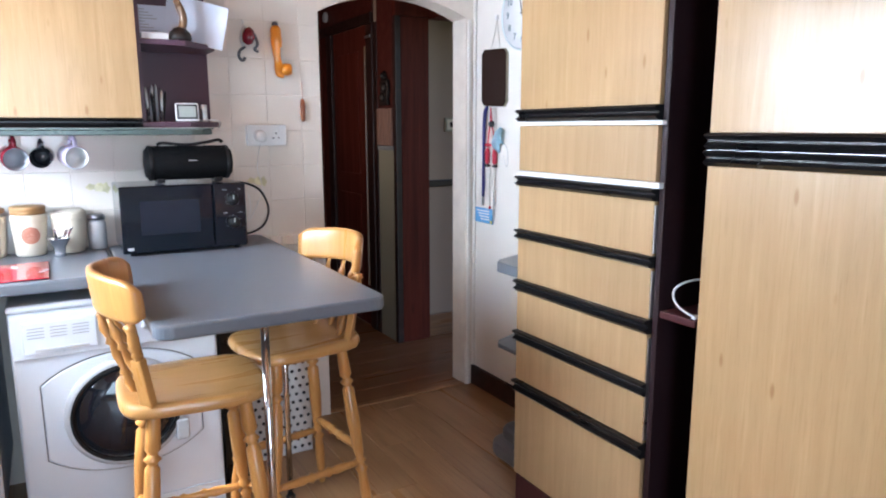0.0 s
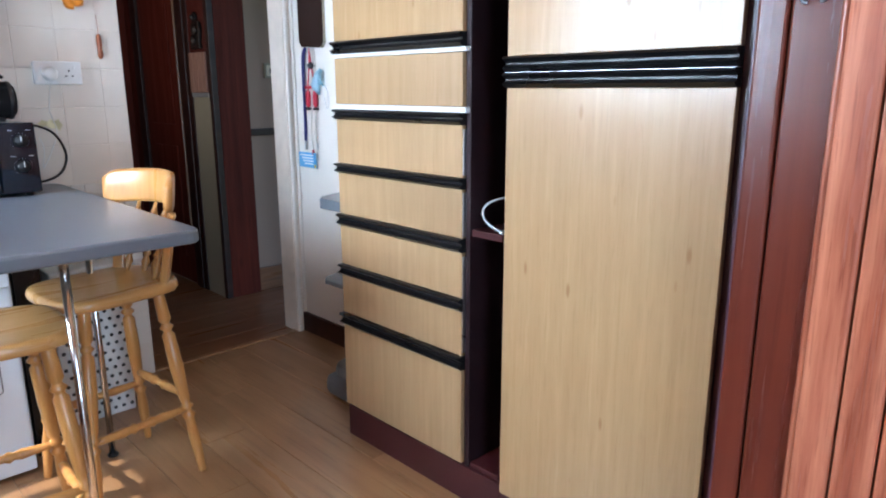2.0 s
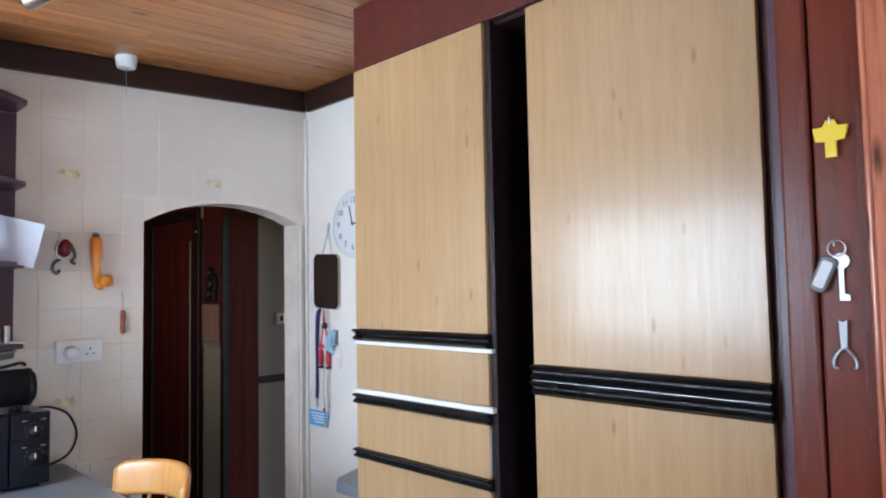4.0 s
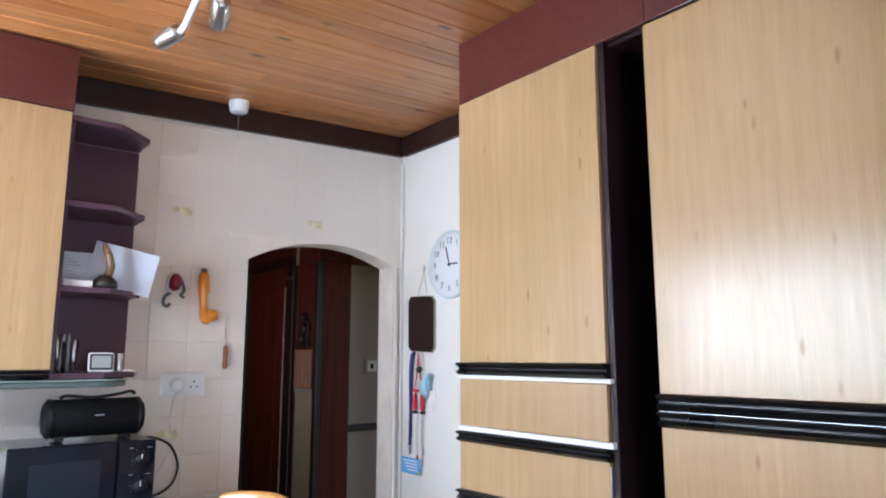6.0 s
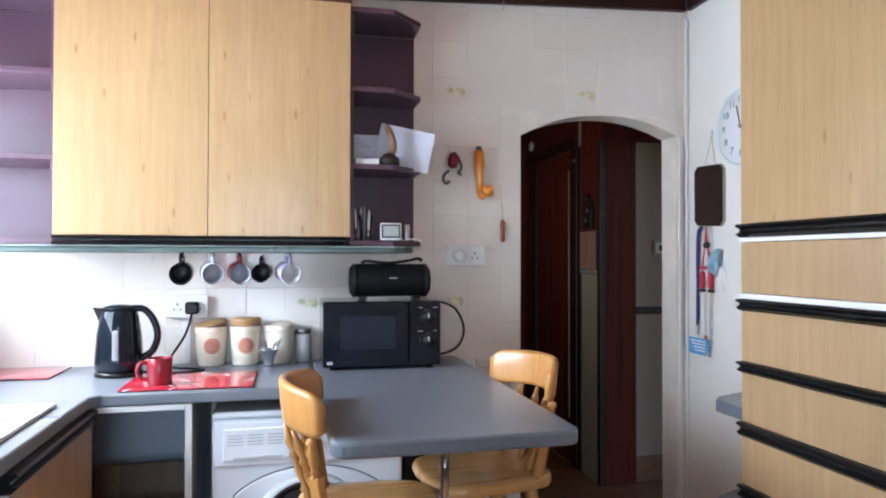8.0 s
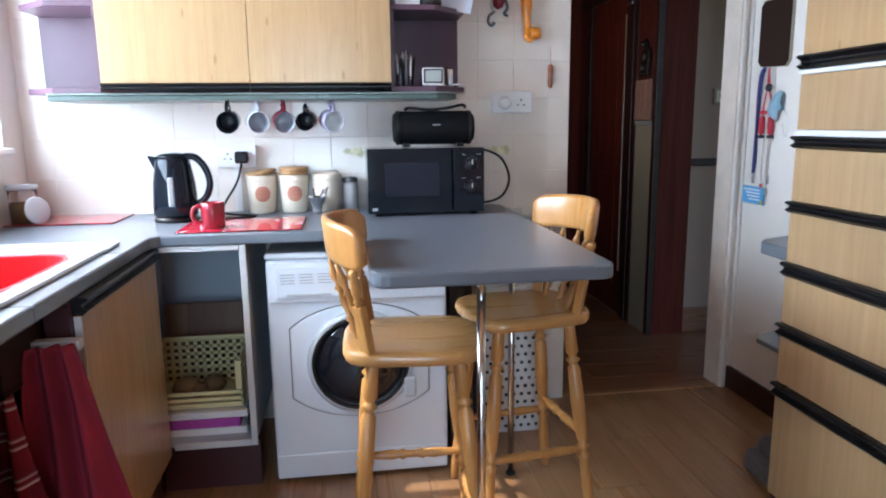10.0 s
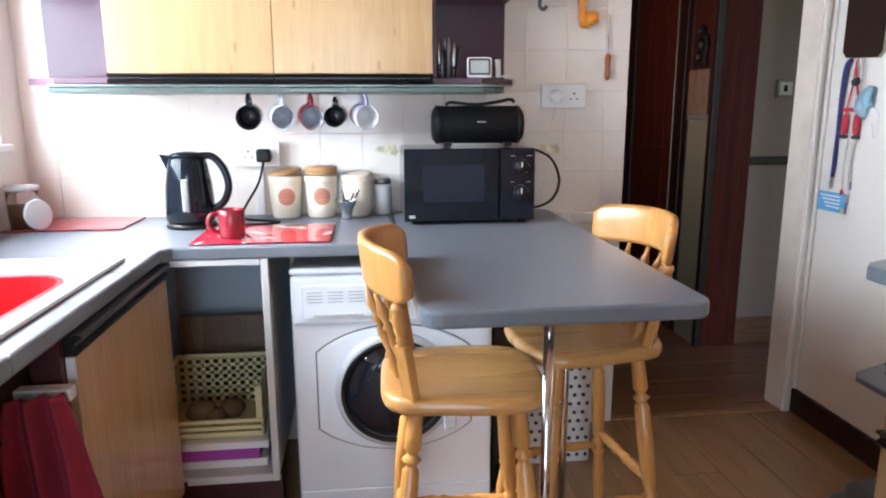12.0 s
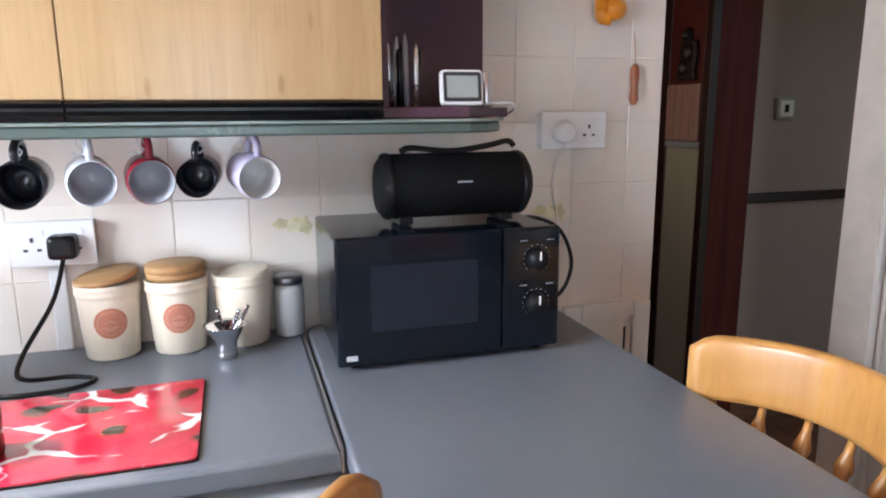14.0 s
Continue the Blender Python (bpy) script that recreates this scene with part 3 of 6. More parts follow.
door = thing("door_1", (2.16, 4.9, 0), "closed dark red panelled door in the hall side wall", "door", "", "structure")
part("door_frame", box(bm_new(), 2.146, 2.164, 4.502, 4.600, 0, 2.035, 0.004), M_TRIM, door)
part("door_frame", box(bm_new(), 2.138, 2.164, 5.200, 5.300, 0, 2.035, 0.004), M_TRIM, door)
part("door_frame", box(bm_new(), 2.144, 2.164, 5.302, 5.415, 0, 2.035, 0.004), M_HALLWOOD, door)
part("door_frame", box(bm_new(), 2.138, 2.164, 4.502, 5.418, 2.036, 2.099, 0.004), M_TRIM, door)
leaf = part("leaf", box(bm_new(), 2.158, 2.164, 4.602, 5.199, 0.01, 2.034, 0.002), M_HALLWOOD, door)
for z0_, z1_ in ((0.18, 0.92), (1.06, 1.88)):
    part("raised_panel", box(bm_new(), 2.150, 2.1578, 4.74, 5.10, z0_, z1_, 0.006), M_HALLWOOD, leaf)
# pale bead modelled in place of the highlight on the bevelled edge
part("edge_bead", box(bm_new(), 2.140, 2.1578, 4.606, 4.622, 0.30, 1.90, 0.004), M_HORN, leaf, "pale bead drawn as the highlight along the door edge")
part("bolt", box(bm_new(), 2.136, 2.1455, 4.515, 4.595, 1.945, 1.962, 0.003), M_SATIN, door, "small metal bolt")

solo("door_disc", lathe(bm_new(), [(0.0, 0.0), (0.036, 0.0), (0.038, 0.006), (0.034, 0.018), (0.012, 0.022), (0.0, 0.022)], pose(2.1515, 5.30, 2.170, 0, -90, 0), 20), M_GREYPL, "small round grey sensor above the hall door", "sensor")
orn = bm_new()
OM = Matrix(((0, 0, 1, 0), (1, 0, 0, 0), (0, 1, 0, 0), (0, 0, 0, 1)))
prism(orn, [(4.250, 1.512), (4.368, 1.512), (4.372, 1.545), (4.348, 1.556), (4.352, 1.600), (4.358, 1.648), (4.336, 1.672), (4.330, 1.704), (4.312, 1.722), (4.294, 1.706), (4.290, 1.676), (4.256, 1.664), (4.244, 1.610), (4.258, 1.556)], 2.130, 2.1515, 0.006, OM)
for cy_, cz_, r_ in ((4.312, 1.690, 0.020), (4.298, 1.620, 0.034), (4.322, 1.560, 0.030)):
    lathe(orn, [(0.002, 0.0), (r_, 0.0), (r_ * 0.9, 0.010), (r_ * 0.5, 0.017), (0.002, 0.020)], pose(2.1305, cy_, cz_, 0, -90, 0), 12)
solo("wall_ornament", orn, M_DARKFIG, "black carved wooden ornament hung on the doorway side", "ornament")
cal = thing("wall_plaque", (2.15, 4.33, 1.27), "pinkish slatted plaque hung in the hall doorway", "plaque")
for i in range(4):
    part("slat", box(bm_new(), 2.140, 2.1515, 4.222 + i * 0.054, 4.272 + i * 0.054, 1.264, 1.495, 0.003), M_PINKPANEL, cal)

# ---- tall units against the east wall ----
FX = 1.67  # front of doors and drawers


def grip(bm, y0, y1, z0, z1, x=FX):
    """A black finger-pull profile: two lips with a hollow between."""
    prof = [(x + 0.018, z0), (x - 0.006, z0), (x - 0.018, z0 + 0.25 * (z1 - z0)), (x - 0.004, z0 + 0.45 * (z1 - z0)), (x - 0.004, z0 + 0.6 * (z1 - z0)), (x - 0.020, z0 + 0.85 * (z1 - z0)), (x - 0.014, z1), (x + 0.018, z1)]
    b = bmesh.new()
    v0, v1 = [b.verts.new((p, y0, q)) for p, q in prof], [b.verts.new((p, y1, q)) for p, q in prof]
    b.faces.new(v0)
    b.faces.new(v1[::-1])
    for i in range(len(prof)):
        j = (i + 1) % len(prof)
        b.faces.new((v0[i], v0[j], v1[j], v1[i]))
    bmesh.ops.recalc_face_normals(b, faces=b.faces[:])
    merge(bm, b)
    return bm


tower = thing("drawer_tower", (1.95, 1.97, 0), "tall bamboo-fronted drawer tower with black finger pulls", "cabinet")
part("side_panel", box(bm_new(), 1.692, 2.195, 2.245, 2.266, 0.12, 2.335, 0.001, 1), M_MAROON, tower, "maroon laminate side panel")
part("side_panel", box(bm_new(), 1.680, 2.195, 1.640, 1.659, 0.12, 2.335, 0.001, 1), M_NICHE_SHADE, tower, "maroon laminate side panel")
part("carcass", box(bm_new(), 1.692, 2.195, 1.66, 2.244, 0.12, 2.335, 0.001, 1), M_MAROON, tower, "maroon laminate carcass")
part("plinth", box(bm_new(), 1.676, 1.70, 1.505, 2.262, 0.0, 0.119, 0.002), M_MAROON, tower, "maroon kickboard")
fronts = [(0.128, 0.443), (0.489, 0.631), (0.672, 0.812), (0.855, 0.998), (1.032, 1.180), (1.232, 1.380), (1.434, 2.331)]
pulls = [(0.444, 0.488), (0.632, 0.671), (0.813, 0.854), (0.999, 1.031), (1.181, 1.214), (1.394, 1.433)]
for i, (a, b_) in enumerate(fronts):
    d = part("cabinet_door" if i == 6 else "drawer", box(bm_new(), FX, FX + 0.018, 1.664, 2.266, a, b_, 0.0015, 1), M_DOOR if i == 6 else M_DRAWER, tower)
    if i < 6:
        lo, hi = pulls[i]
        part("finger_pull", grip(bm_new(), 1.660, 2.268, lo, hi), M_BLACK, d, "black plastic finger pull")
for lo, hi in ((1.215, 1.231), (1.381, 1.393)):
    part("edge_strip", box(bm_new(), FX - 0.006, FX + 0.015, 1.645, 2.268, lo, hi, 0.002, 1), M_WHITEPL, tower, "white edge strip")
for lo, hi in ((0.50, 0.80), (0.86, 0.99), (1.04, 1.17)):
    part("runner", box(bm_new(), FX + 0.002, FX + 0.012, 1.6595, 1.6635, lo, hi), M_SATIN, tower, "pale metal drawer runner")
part("fascia", box(bm_new(), 1.675, 1.695, 1.500, 2.270, 2.336, 2.562, 0.002), M_FASCIA, tower, "maroon fascia board up to the ceiling")
part("fascia", box(bm_new(), 1.696, 2.195, 2.250, 2.270, 2.336, 2.572, 0.002), M_FASCIA, tower)

niche = thing("open_niche", (1.95, 1.58, 0), "narrow dark maroon open shelf niche between the units", "shelf unit")
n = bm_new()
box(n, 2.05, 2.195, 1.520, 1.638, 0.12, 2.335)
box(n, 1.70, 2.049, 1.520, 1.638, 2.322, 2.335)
part("back", n, M_NICHE_SHADE, niche)
part("shelf", box(bm_new(), 1.685, 2.048, 1.521, 1.638, 0.864, 0.884, 0.002), M_MAROON, niche)
part("shelf", box(bm_new(), 1.685, 2.048, 1.521, 1.638, 0.121, 0.138, 0.002), M_MAROON, niche)

tall = thing("larder_unit", (1.95, 1.2, 0), "tall larder unit with bamboo doors and black grips", "cabinet")
c = bm_new()
box(c, 1.692, 2.195, 0.880, 1.498, 0.10, 2.335)
part("carcass", c, M_MAROON, tall, "maroon laminate carcass")
part("side_panel", box(bm_new(), 1.692, 2.195, 1.499, 1.519, 0.10, 2.335, 0.001, 1), M_NICHE_SHADE, tall, "maroon laminate side panel")
lower = part("cabinet_door", box(bm_new(), FX, FX + 0.018, 0.903, 1.503, 0.100, 1.282, 0.0015, 1), M_DOOR, tall, "lower bamboo door")
upper = part("cabinet_door", box(bm_new(), FX, FX + 0.018, 0.903, 1.503, 1.362, 2.325, 0.0015, 1), M_DOOR, tall, "upper bamboo door")
part("grip", grip(bm_new(), 0.903, 1.505, 1.322, 1.361), M_BLACK, upper, "black plastic grip")
part("grip", grip(bm_new(), 0.903, 1.505, 1.283, 1.320), M_BLACK, lower, "black plastic grip")
part("seam_strip", box(bm_new(), FX - 0.0065, FX - 0.002, 0.905, 1.503, 1.3203, 1.3217), M_STEELDIM, tall, "thin metal line between the grips")
part("end_panel", box(bm_new(), 1.664, 2.195, 0.845, 0.879, 0.0, 2.57, 0.002), M_SHELF, tall, "dark end panel")
part("plinth", box(bm_new(), 1.676, 1.70, 0.88, 1.504, 0.0, 0.099, 0.002), M_MAROON, tall, "maroon kickboard")
part("fascia", box(bm_new(), 1.675, 1.695, 0.88, 1.499, 2.336, 2.562, 0.002), M_FASCIA, tall, "maroon fascia board up to the ceiling")

cable = tube(bm_new(), [(1.80, 1.55, 0.888), (1.72, 1.535, 0.890), (1.69, 1.548, 0.896), (1.682, 1.585, 0.920), (1.690, 1.597, 0.950), (1.715, 1.580, 0.972), (1.77, 1.555, 0.975), (1.86, 1.54, 0.93), (1.92, 1.55, 0.888)], 0.0032, 8)
box(cable, 1.690, 1.712, 1.527, 1.540, 0.8846, 0.894, 0.002)
solo("white_cable", cable, M_GREYPL, "loop of white charging cable on the niche shelf", "cable")

# red stained boards beside the larder
clad = structure("wall_boards", box(bm_new(), 1.560, 1.70, -1.15, 0.828, 0.0, 2.60), M_TRIM, "wall clad in red stained knotty pine boards")
edges = [0.828, 0.772, 0.680]
y = 0.680
while y > -1.1:
    y -= 0.066
    edges.append(y)
for i, (a, b_) in enumerate(zip(edges, edges[1:])):
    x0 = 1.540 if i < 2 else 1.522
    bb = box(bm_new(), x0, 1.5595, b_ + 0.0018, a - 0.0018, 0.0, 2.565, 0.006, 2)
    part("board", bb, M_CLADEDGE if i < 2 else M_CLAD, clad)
part("bead", tube(bm_new(), [(1.534, 0.683, 0.0), (1.534, 0.683, 1.3), (1.534, 0.683, 2.56)], 0.007, 8, False, 2), M_CLAD, clad)

# ---- wall cabinets and open end shelves ----
def wall_cabinet(x0, x1, label):
    w = thing("wall_cabinet", ((x0 + x1) / 2, 3.2, 1.38), label, "cabinet", "wall cabinets")
    part("carcass", box(bm_new(), x0 + 0.001, x1 - 0.001, 3.069, 3.355, 1.378, 2.288), M_MAROON, w)
    d = part("cabinet_door", box(bm_new(), x0 + 0.0008, x1 - 0.0008, 3.050, 3.068, 1.410, 2.286, 0.0015, 1), M_DOOR, w)
    b = bm_new()
    prof = [(3.068, 1.378), (3.048, 1.378), (3.036, 1.386), (3.046, 1.393), (3.046, 1.398), (3.034, 1.405), (3.040, 1.4095), (3.068, 1.4095)]
    k = bmesh.new()
    v0, v1 = [k.verts.new((x0 + 0.002, p, q)) for p, q in prof], [k.verts.new((x1 - 0.002, p, q)) for p, q in prof]
    k.faces.new(v0)
    k.faces.new(v1[::-1])
    for i in range(8):
        j = (i + 1) % 8
        k.faces.new((v0[i], v0[j], v1[j], v1[i]))
    bmesh.ops.recalc_face_normals(k, faces=k.faces[:])
    merge(b, k)
    part("finger_pull", b, M_BLACK, d, "black plastic finger pull")
    return w


wall_cabinet(-0.415, 0.088, "bamboo-fronted wall cabinet hung beside the window")
wall_cabinet(0.088, 0.592, "bamboo-fronted wall cabinet hung above the microwave")


def end_shelf(side, x_in, label):
    """Open end shelves with clipped corners; side is 1 for the east end, -1 for the west end."""
    s = thing("end_shelf", (x_in + side * 0.15, 3.2, 1.38), label, "shelf unit", "open end shelves")
    a, z = x_in, lambda d: x_in + side * d

    def bx(bm, d0, d1, *rest):
        lo, hi = sorted((z(d0), z(d1)))
        return box(bm, lo, hi, *rest)

    part("back", bx(bm_new(), 0.001, 0.293, 3.340, 3.356, 1.40, 2.262), M_SHELF, s)
    part("side", bx(bm_new(), 0.001, 0.014, 3.07, 3.339, 1.40, 2.262), M_SHELF, s)
    for h in (1.378, 1.668, 1.962, 2.263):
        out = [(z(0.001), 3.068), (z(0.165), 3.068), (z(0.293), 3.19), (z(0.293), 3.339), (z(0.001), 3.339)]
        part("shelf", prism(bm_new(), out if side > 0 else out[::-1], h, h + 0.020, 0.003), M_SHELF, s)
    return s


end_shelf(1, 0.592, "dark plum open end shelf holding papers and pens")
end_shelf(-1, -0.415, "dark plum open end shelf lit by the window")
pel = thing("light_pelmet", (0.12, 3.2, 1.350), "grey-green shelf board under the wall cabinets", "pelmet")
part("board", prism(bm_new(), [(-0.60, 3.356), (-0.60, 3.066), (0.760, 3.066), (0.800, 3.078), (0.845, 3.134), (0.845, 3.356)], 1.350, 1.370, 0.005), M_PELMET, pel)
part("top_edge", prism(bm_new(), [(-0.60, 3.356), (-0.60, 3.058), (0.764, 3.058), (0.806, 3.071), (0.852, 3.130), (0.852, 3.356)], 1.3702, 1.3765, 0.002), M_PELMETEDGE, pel, "paler glossy edge lip")
fas = thing("cabinet_fascia", (0, 3.06, 2.29), "maroon fascia board between wall cabinets and ceiling", "fascia")
part("board", box(bm_new(), -0.82, 0.596, 3.046, 3.066, 2.289, 2.512, 0.002), M_FASCIA, fas)
part("return_board", box(bm_new(), 0.576, 0.596, 3.067, 3.332, 2.289, 2.520, 0.002), M_FASCIA, fas)

# ---- worktops, sink and base units ----
wt = thing("worktop", (-0.2, 2.6, 0.877), "grey laminate corner worktop with a rounded front edge", "worktop")
for out_, soft_ in (([(-0.82, 3.356), (-0.82, 2.47), (-0.21, 2.47), (-0.21, 2.725), (-0.185, 2.752), (0.452, 2.752), (0.452, 3.356)], 0.007), ([(-0.82, 2.468), (-0.82, 1.90), (-0.665, 1.90), (-0.665, 2.468)], 0.0), ([(-0.290, 2.468), (-0.290, 1.90), (-0.21, 1.90), (-0.21, 2.468)], 0.007), ([(-0.82, 1.898), (-0.82, 0.2), (-0.21, 0.2), (-0.21, 1.898)], 0.007)):
    part("board", prism(bm_new(), out_, 0.877, 0.915, soft_), M_GREY, wt)
solo("joint_strip", box(bm_new(), 0.4525, 0.4575, 2.753, 3.354, 0.877, 0.9165, 0.001, 1), M_SATIN, "thin metal joining strip between worktops", "trim")

table = thing("breakfast_bar", (0.76, 2.7, 0), "grey laminate breakfast bar on chrome poles", "table")
top = round_rect(0.462, 1.068, 2.045, 3.354, 0.045)
part("tabletop", prism(bm_new(), top, 0.878, 0.9155, 0.008), M_GREY, table)
for px, py in ((0.735, 2.105), (0.967, 2.722)):
    leg = part("leg", lathe(bm_new(), [(0.0112, 0.012), (0.0112, 0.872)], pose(px, py, 0), 20), M_CHROME, table, "chrome pole")
    part("foot", lathe(bm_new(), [(0.014, 0.0), (0.018, 0.001), (0.018, 0.008), (0.0115, 0.014)], pose(px, py, 0), 20), M_BLACK, leg)
    part("flange", lathe(bm_new(), [(0.016, 0.868), (0.032, 0.872), (0.032, 0.878)], pose(px, py, 0), 20), M_CHROME, leg)

sink = thing("sink", (-0.5, 2.1, 0.915), "white inset sink with a red washing-up bowl", "sink")
rim = bm_new()
for x0, x1, y0, y1 in ((-0.76, -0.655, 1.30, 2.605), (-0.302, -0.262, 1.30, 2.605), (-0.654, -0.303, 2.455, 2.605), (-0.654, -0.303, 1.30, 1.915)):
    box(rim, x0, x1, y0, y1, 0.9155, 0.927, 0.003)
for i in range(6):
    box(rim, -0.62 + i * 0.055, -0.60 + i * 0.055, 1.36, 1.86, 0.9272, 0.930, 0.001, 1)
part("rim", rim, M_WHITE, sink)
ba = bm_new()
box(ba, -0.662, -0.293, 1.903, 1.913, 0.74, 0.915)
box(ba, -0.662, -0.293, 2.457, 2.466, 0.74, 0.915)
box(ba, -0.662, -0.652, 1.9135, 2.4565, 0.74, 0.915)
box(ba, -0.303, -0.293, 1.9135, 2.4565, 0.74, 0.915)
box(ba, -0.662, -0.293, 1.903, 2.466, 0.73, 0.7395)
part("basin", ba, M_WHITE, sink)
# dark sheets added round the basin in place of the shade in the bay
ja = bm_new()
box(ja, -0.670, -0.285, 1.896, 1.9025, 0.722, 0.874)
box(ja, -0.2925, -0.286, 1.903, 2.466, 0.722, 0.874)
box(ja, -0.670, -0.285, 1.896, 2.466, 0.7215, 0.7295)
part("basin_jacket", ja, M_BROWNBOARD, sink, "dark sheets standing in for the shade under the basin")
bowl = bm_new()
outer, inner = round_rect(-0.600, -0.306, 1.94, 2.420, 0.10), round_rect(-0.588, -0.318, 1.952, 2.408, 0.09)
b = bmesh.new()
lay = [[b.verts.new((x, yy, z)) for x, yy in o] for o, z in ((outer, 0.755), (outer, 0.925), (inner, 0.925), ([(x * 0.94 - 0.030, yy * 0.96 + 0.088) for x, yy in inner], 0.775))]
for p, q in zip(lay, lay[1:]):
    for i in range(len(p)):
        j = (i + 1) % len(p)
        b.faces.new((p[i], p[j], q[j], q[i]))
b.faces.new(lay[-1])
b.faces.new(lay[0][::-1])
bmesh.ops.recalc_face_normals(b, faces=b.faces[:])
merge(bowl, b)
solo("washing_up_bowl", bowl, M_REDRIM, "bright red plastic washing-up bowl in the sink", "bowl")

base = thing("sink_base_unit", (-0.5, 2.4, 0), "base unit under the sink with a bamboo door", "cabinet")
c = bm_new()
box(c, -0.80, -0.222, 2.09, 2.108, 0.15, 0.728)
box(c, -0.278, -0.222, 2.09, 2.108, 0.729, 0.876)
box(c, -0.80, -0.222, 2.735, 2.752, 0.15, 0.728)
box(c, -0.80, -0.79, 2.109, 2.734, 0.15, 0.728)
box(c, -0.789, -0.222, 2.109, 2.734, 0.15, 0.166)
box(c, -0.270, -0.24, 2.109, 2.734, 0.80, 0.876)
part("carcass", c, M_MAROON, base)
d = part("cabinet_door", box(bm_new(), -0.221, -0.203, 2.112, 2.732, 0.165, 0.832, 0.0015, 1), M_DOOR, base)
b = bm_new()
grip(b, 2.112, 2.732, 0.834, 0.876, 0.0)
b.transform(Matrix.Translation((-0.206, 0, 0)) @ Matrix.Diagonal((-1, 1, 1, 1)))
bmesh.ops.reverse_faces(b, faces=b.faces[:])
part("finger_pull", b, M_BLACK, d, "black plastic finger pull")
part("plinth", box(bm_new(), -0.27, -0.252, 0.2, 2.76, 0.0, 0.149), M_MAROON, base)
part("edge_strip", box(bm_new(), -0.2205, -0.2035, 2.108, 2.1115, 0.165, 0.832), M_EDGE, base, "pale door edging")

near = thing("towel_bay", (-0.5, 1.5, 0), "dark open bay beside the sink with a towel rail", "cabinet")
c = bm_new()
box(c, -0.80, -0.222, 1.62, 1.638, 0.15, 0.728)
box(c, -0.80, -0.79, 1.639, 2.088, 0.15, 0.728)
box(c, -0.789, -0.222, 1.639, 2.088, 0.15, 0.166)
box(c, -0.80, -0.222, 0.22, 1.619, 0.15, 0.728)
box(c, -0.440, -0.425, 1.639, 2.088, 0.1665, 0.876)
part("carcass", c, M_MAROON, near)
part("front_panel", box(bm_new(), -0.221, -0.203, 0.22, 1.618, 0.165, 0.832, 0.0015, 1), M_DOOR, near)
part("towel_rail", box(bm_new(), -0.424, -0.188, 2.035, 2.068, 0.772, 0.797, 0.003), M_GREYPL, near, "white pull-out towel rail")
part("towel_rail", box(bm_new(), -0.424, -0.300, 1.985, 2.005, 0.752, 0.770, 0.003), M_GREYPL, near, "white pull-out towel rail")


def cloth(name, x_mid, width0, width1, z_top, z_bot, y, folds, mat_, label, lean=0.0):
    """A hanging cloth gathered at the top and spreading in folds."""
    b = bmesh.new()
    nu, nv = 40, 30
    grids = []
    for off in (0.0, 0.006):
        g = []
        for j in range(nv + 1):
            t = j / nv
            wdt = width0 + (width1 - width0) * t ** 0.8
            row = []
            for i in range(nu + 1):
                u = i / nu - 0.5
                fold = math.sin(u * folds * 2 * math.pi + 1.3 * t) * (0.012 + 0.032 * t) + 0.010 * math.sin(5 * u + 7 * t)
                row.append(b.verts.new((x_mid + lean * t + u * wdt, y + fold + off - 0.01 * (1 - t), z_top + (z_bot - z_top) * t - 0.02 * t * math.cos(u * 5))))
            g.append(row)
        grids.append(g)
    for gi, g in enumerate(grids):
        for j in range(nv):
            for i in range(nu):
                q = (g[j][i], g[j][i + 1], g[j + 1][i + 1], g[j + 1][i])
                b.faces.new(q if gi else q[::-1])
    a, c2 = grids
    for j in range(nv):
        for i in (0, nu):
            b.faces.new((a[j][i], a[j + 1][i], c2[j + 1][i], c2[j][i]))
    for i in range(nu):
        for j in (0, nv):
            b.faces.new((a[j][i], a[j][i + 1], c2[j][i + 1], c2[j][i]))
    bmesh.ops.recalc_face_normals(b, faces=b.faces[:])
    for f in b.faces:
        f.smooth = True
    bm2 = bm_new()
    merge(bm2, b)
    return solo(name, bm2, mat_, label, "towel", "towels on the rail")


cloth("hand_towel", -0.236, 0.085, 0.26, 0.796, 0.12, 2.012, 2.5, M_TOWEL, "crimson hand towel hanging in folds from the rail", 0.045)
cloth("tea_towel", -0.350, 0.08, 0.22, 0.772, 0.15, 1.962, 2.0, M_STRIPES, "crimson tea towel with thin white stripes", 0.01)

openu = thing("open_base_unit", (-0.06, 3.05, 0), "open base unit with a blue-grey interior and no door", "cabinet")
for nm, q_ in (("side_panel", (-0.36, -0.345, 2.765, 3.345, 0.178, 0.876)), ("side_panel", (0.060, 0.074, 2.765, 3.345, 0.178, 0.876)), ("back_panel", (-0.344, 0.059, 3.330, 3.345, 0.178, 0.876)), ("bottom_panel", (-0.344, 0.059, 2.765, 3.329, 0.178, 0.193))):
    part(nm, box(bm_new(), *q_, 0.001, 1), M_INNER, openu)
e = bm_new()
box(e, 0.056, 0.077, 2.755, 2.7645, 0.170, 0.876, 0.002)
box(e, -0.20, 0.055, 2.755, 2.7645, 0.170, 0.194, 0.002)
box(e, -0.20, 0.055, 2.755, 2.7645, 0.858, 0.876, 0.002)
part("edging", e, M_EDGE, openu, "pale edging strips")
part("plinth", box(bm_new(), -0.25, 0.077, 2.80, 2.82, 0.0, 0.169), M_MAROON, openu, "maroon kickboard")

bd = bm_new()
prism(bd, round_rect(-0.17, 0.17, 0, 0.375, 0.015), 0, 0.022, 0.004, pose(-0.145, 3.175, 0.198, 80, 0, 0))
solo("chopping_board", bd, M_WALNUT, "striped hardwood chopping board leaning in the open unit", "chopping board")

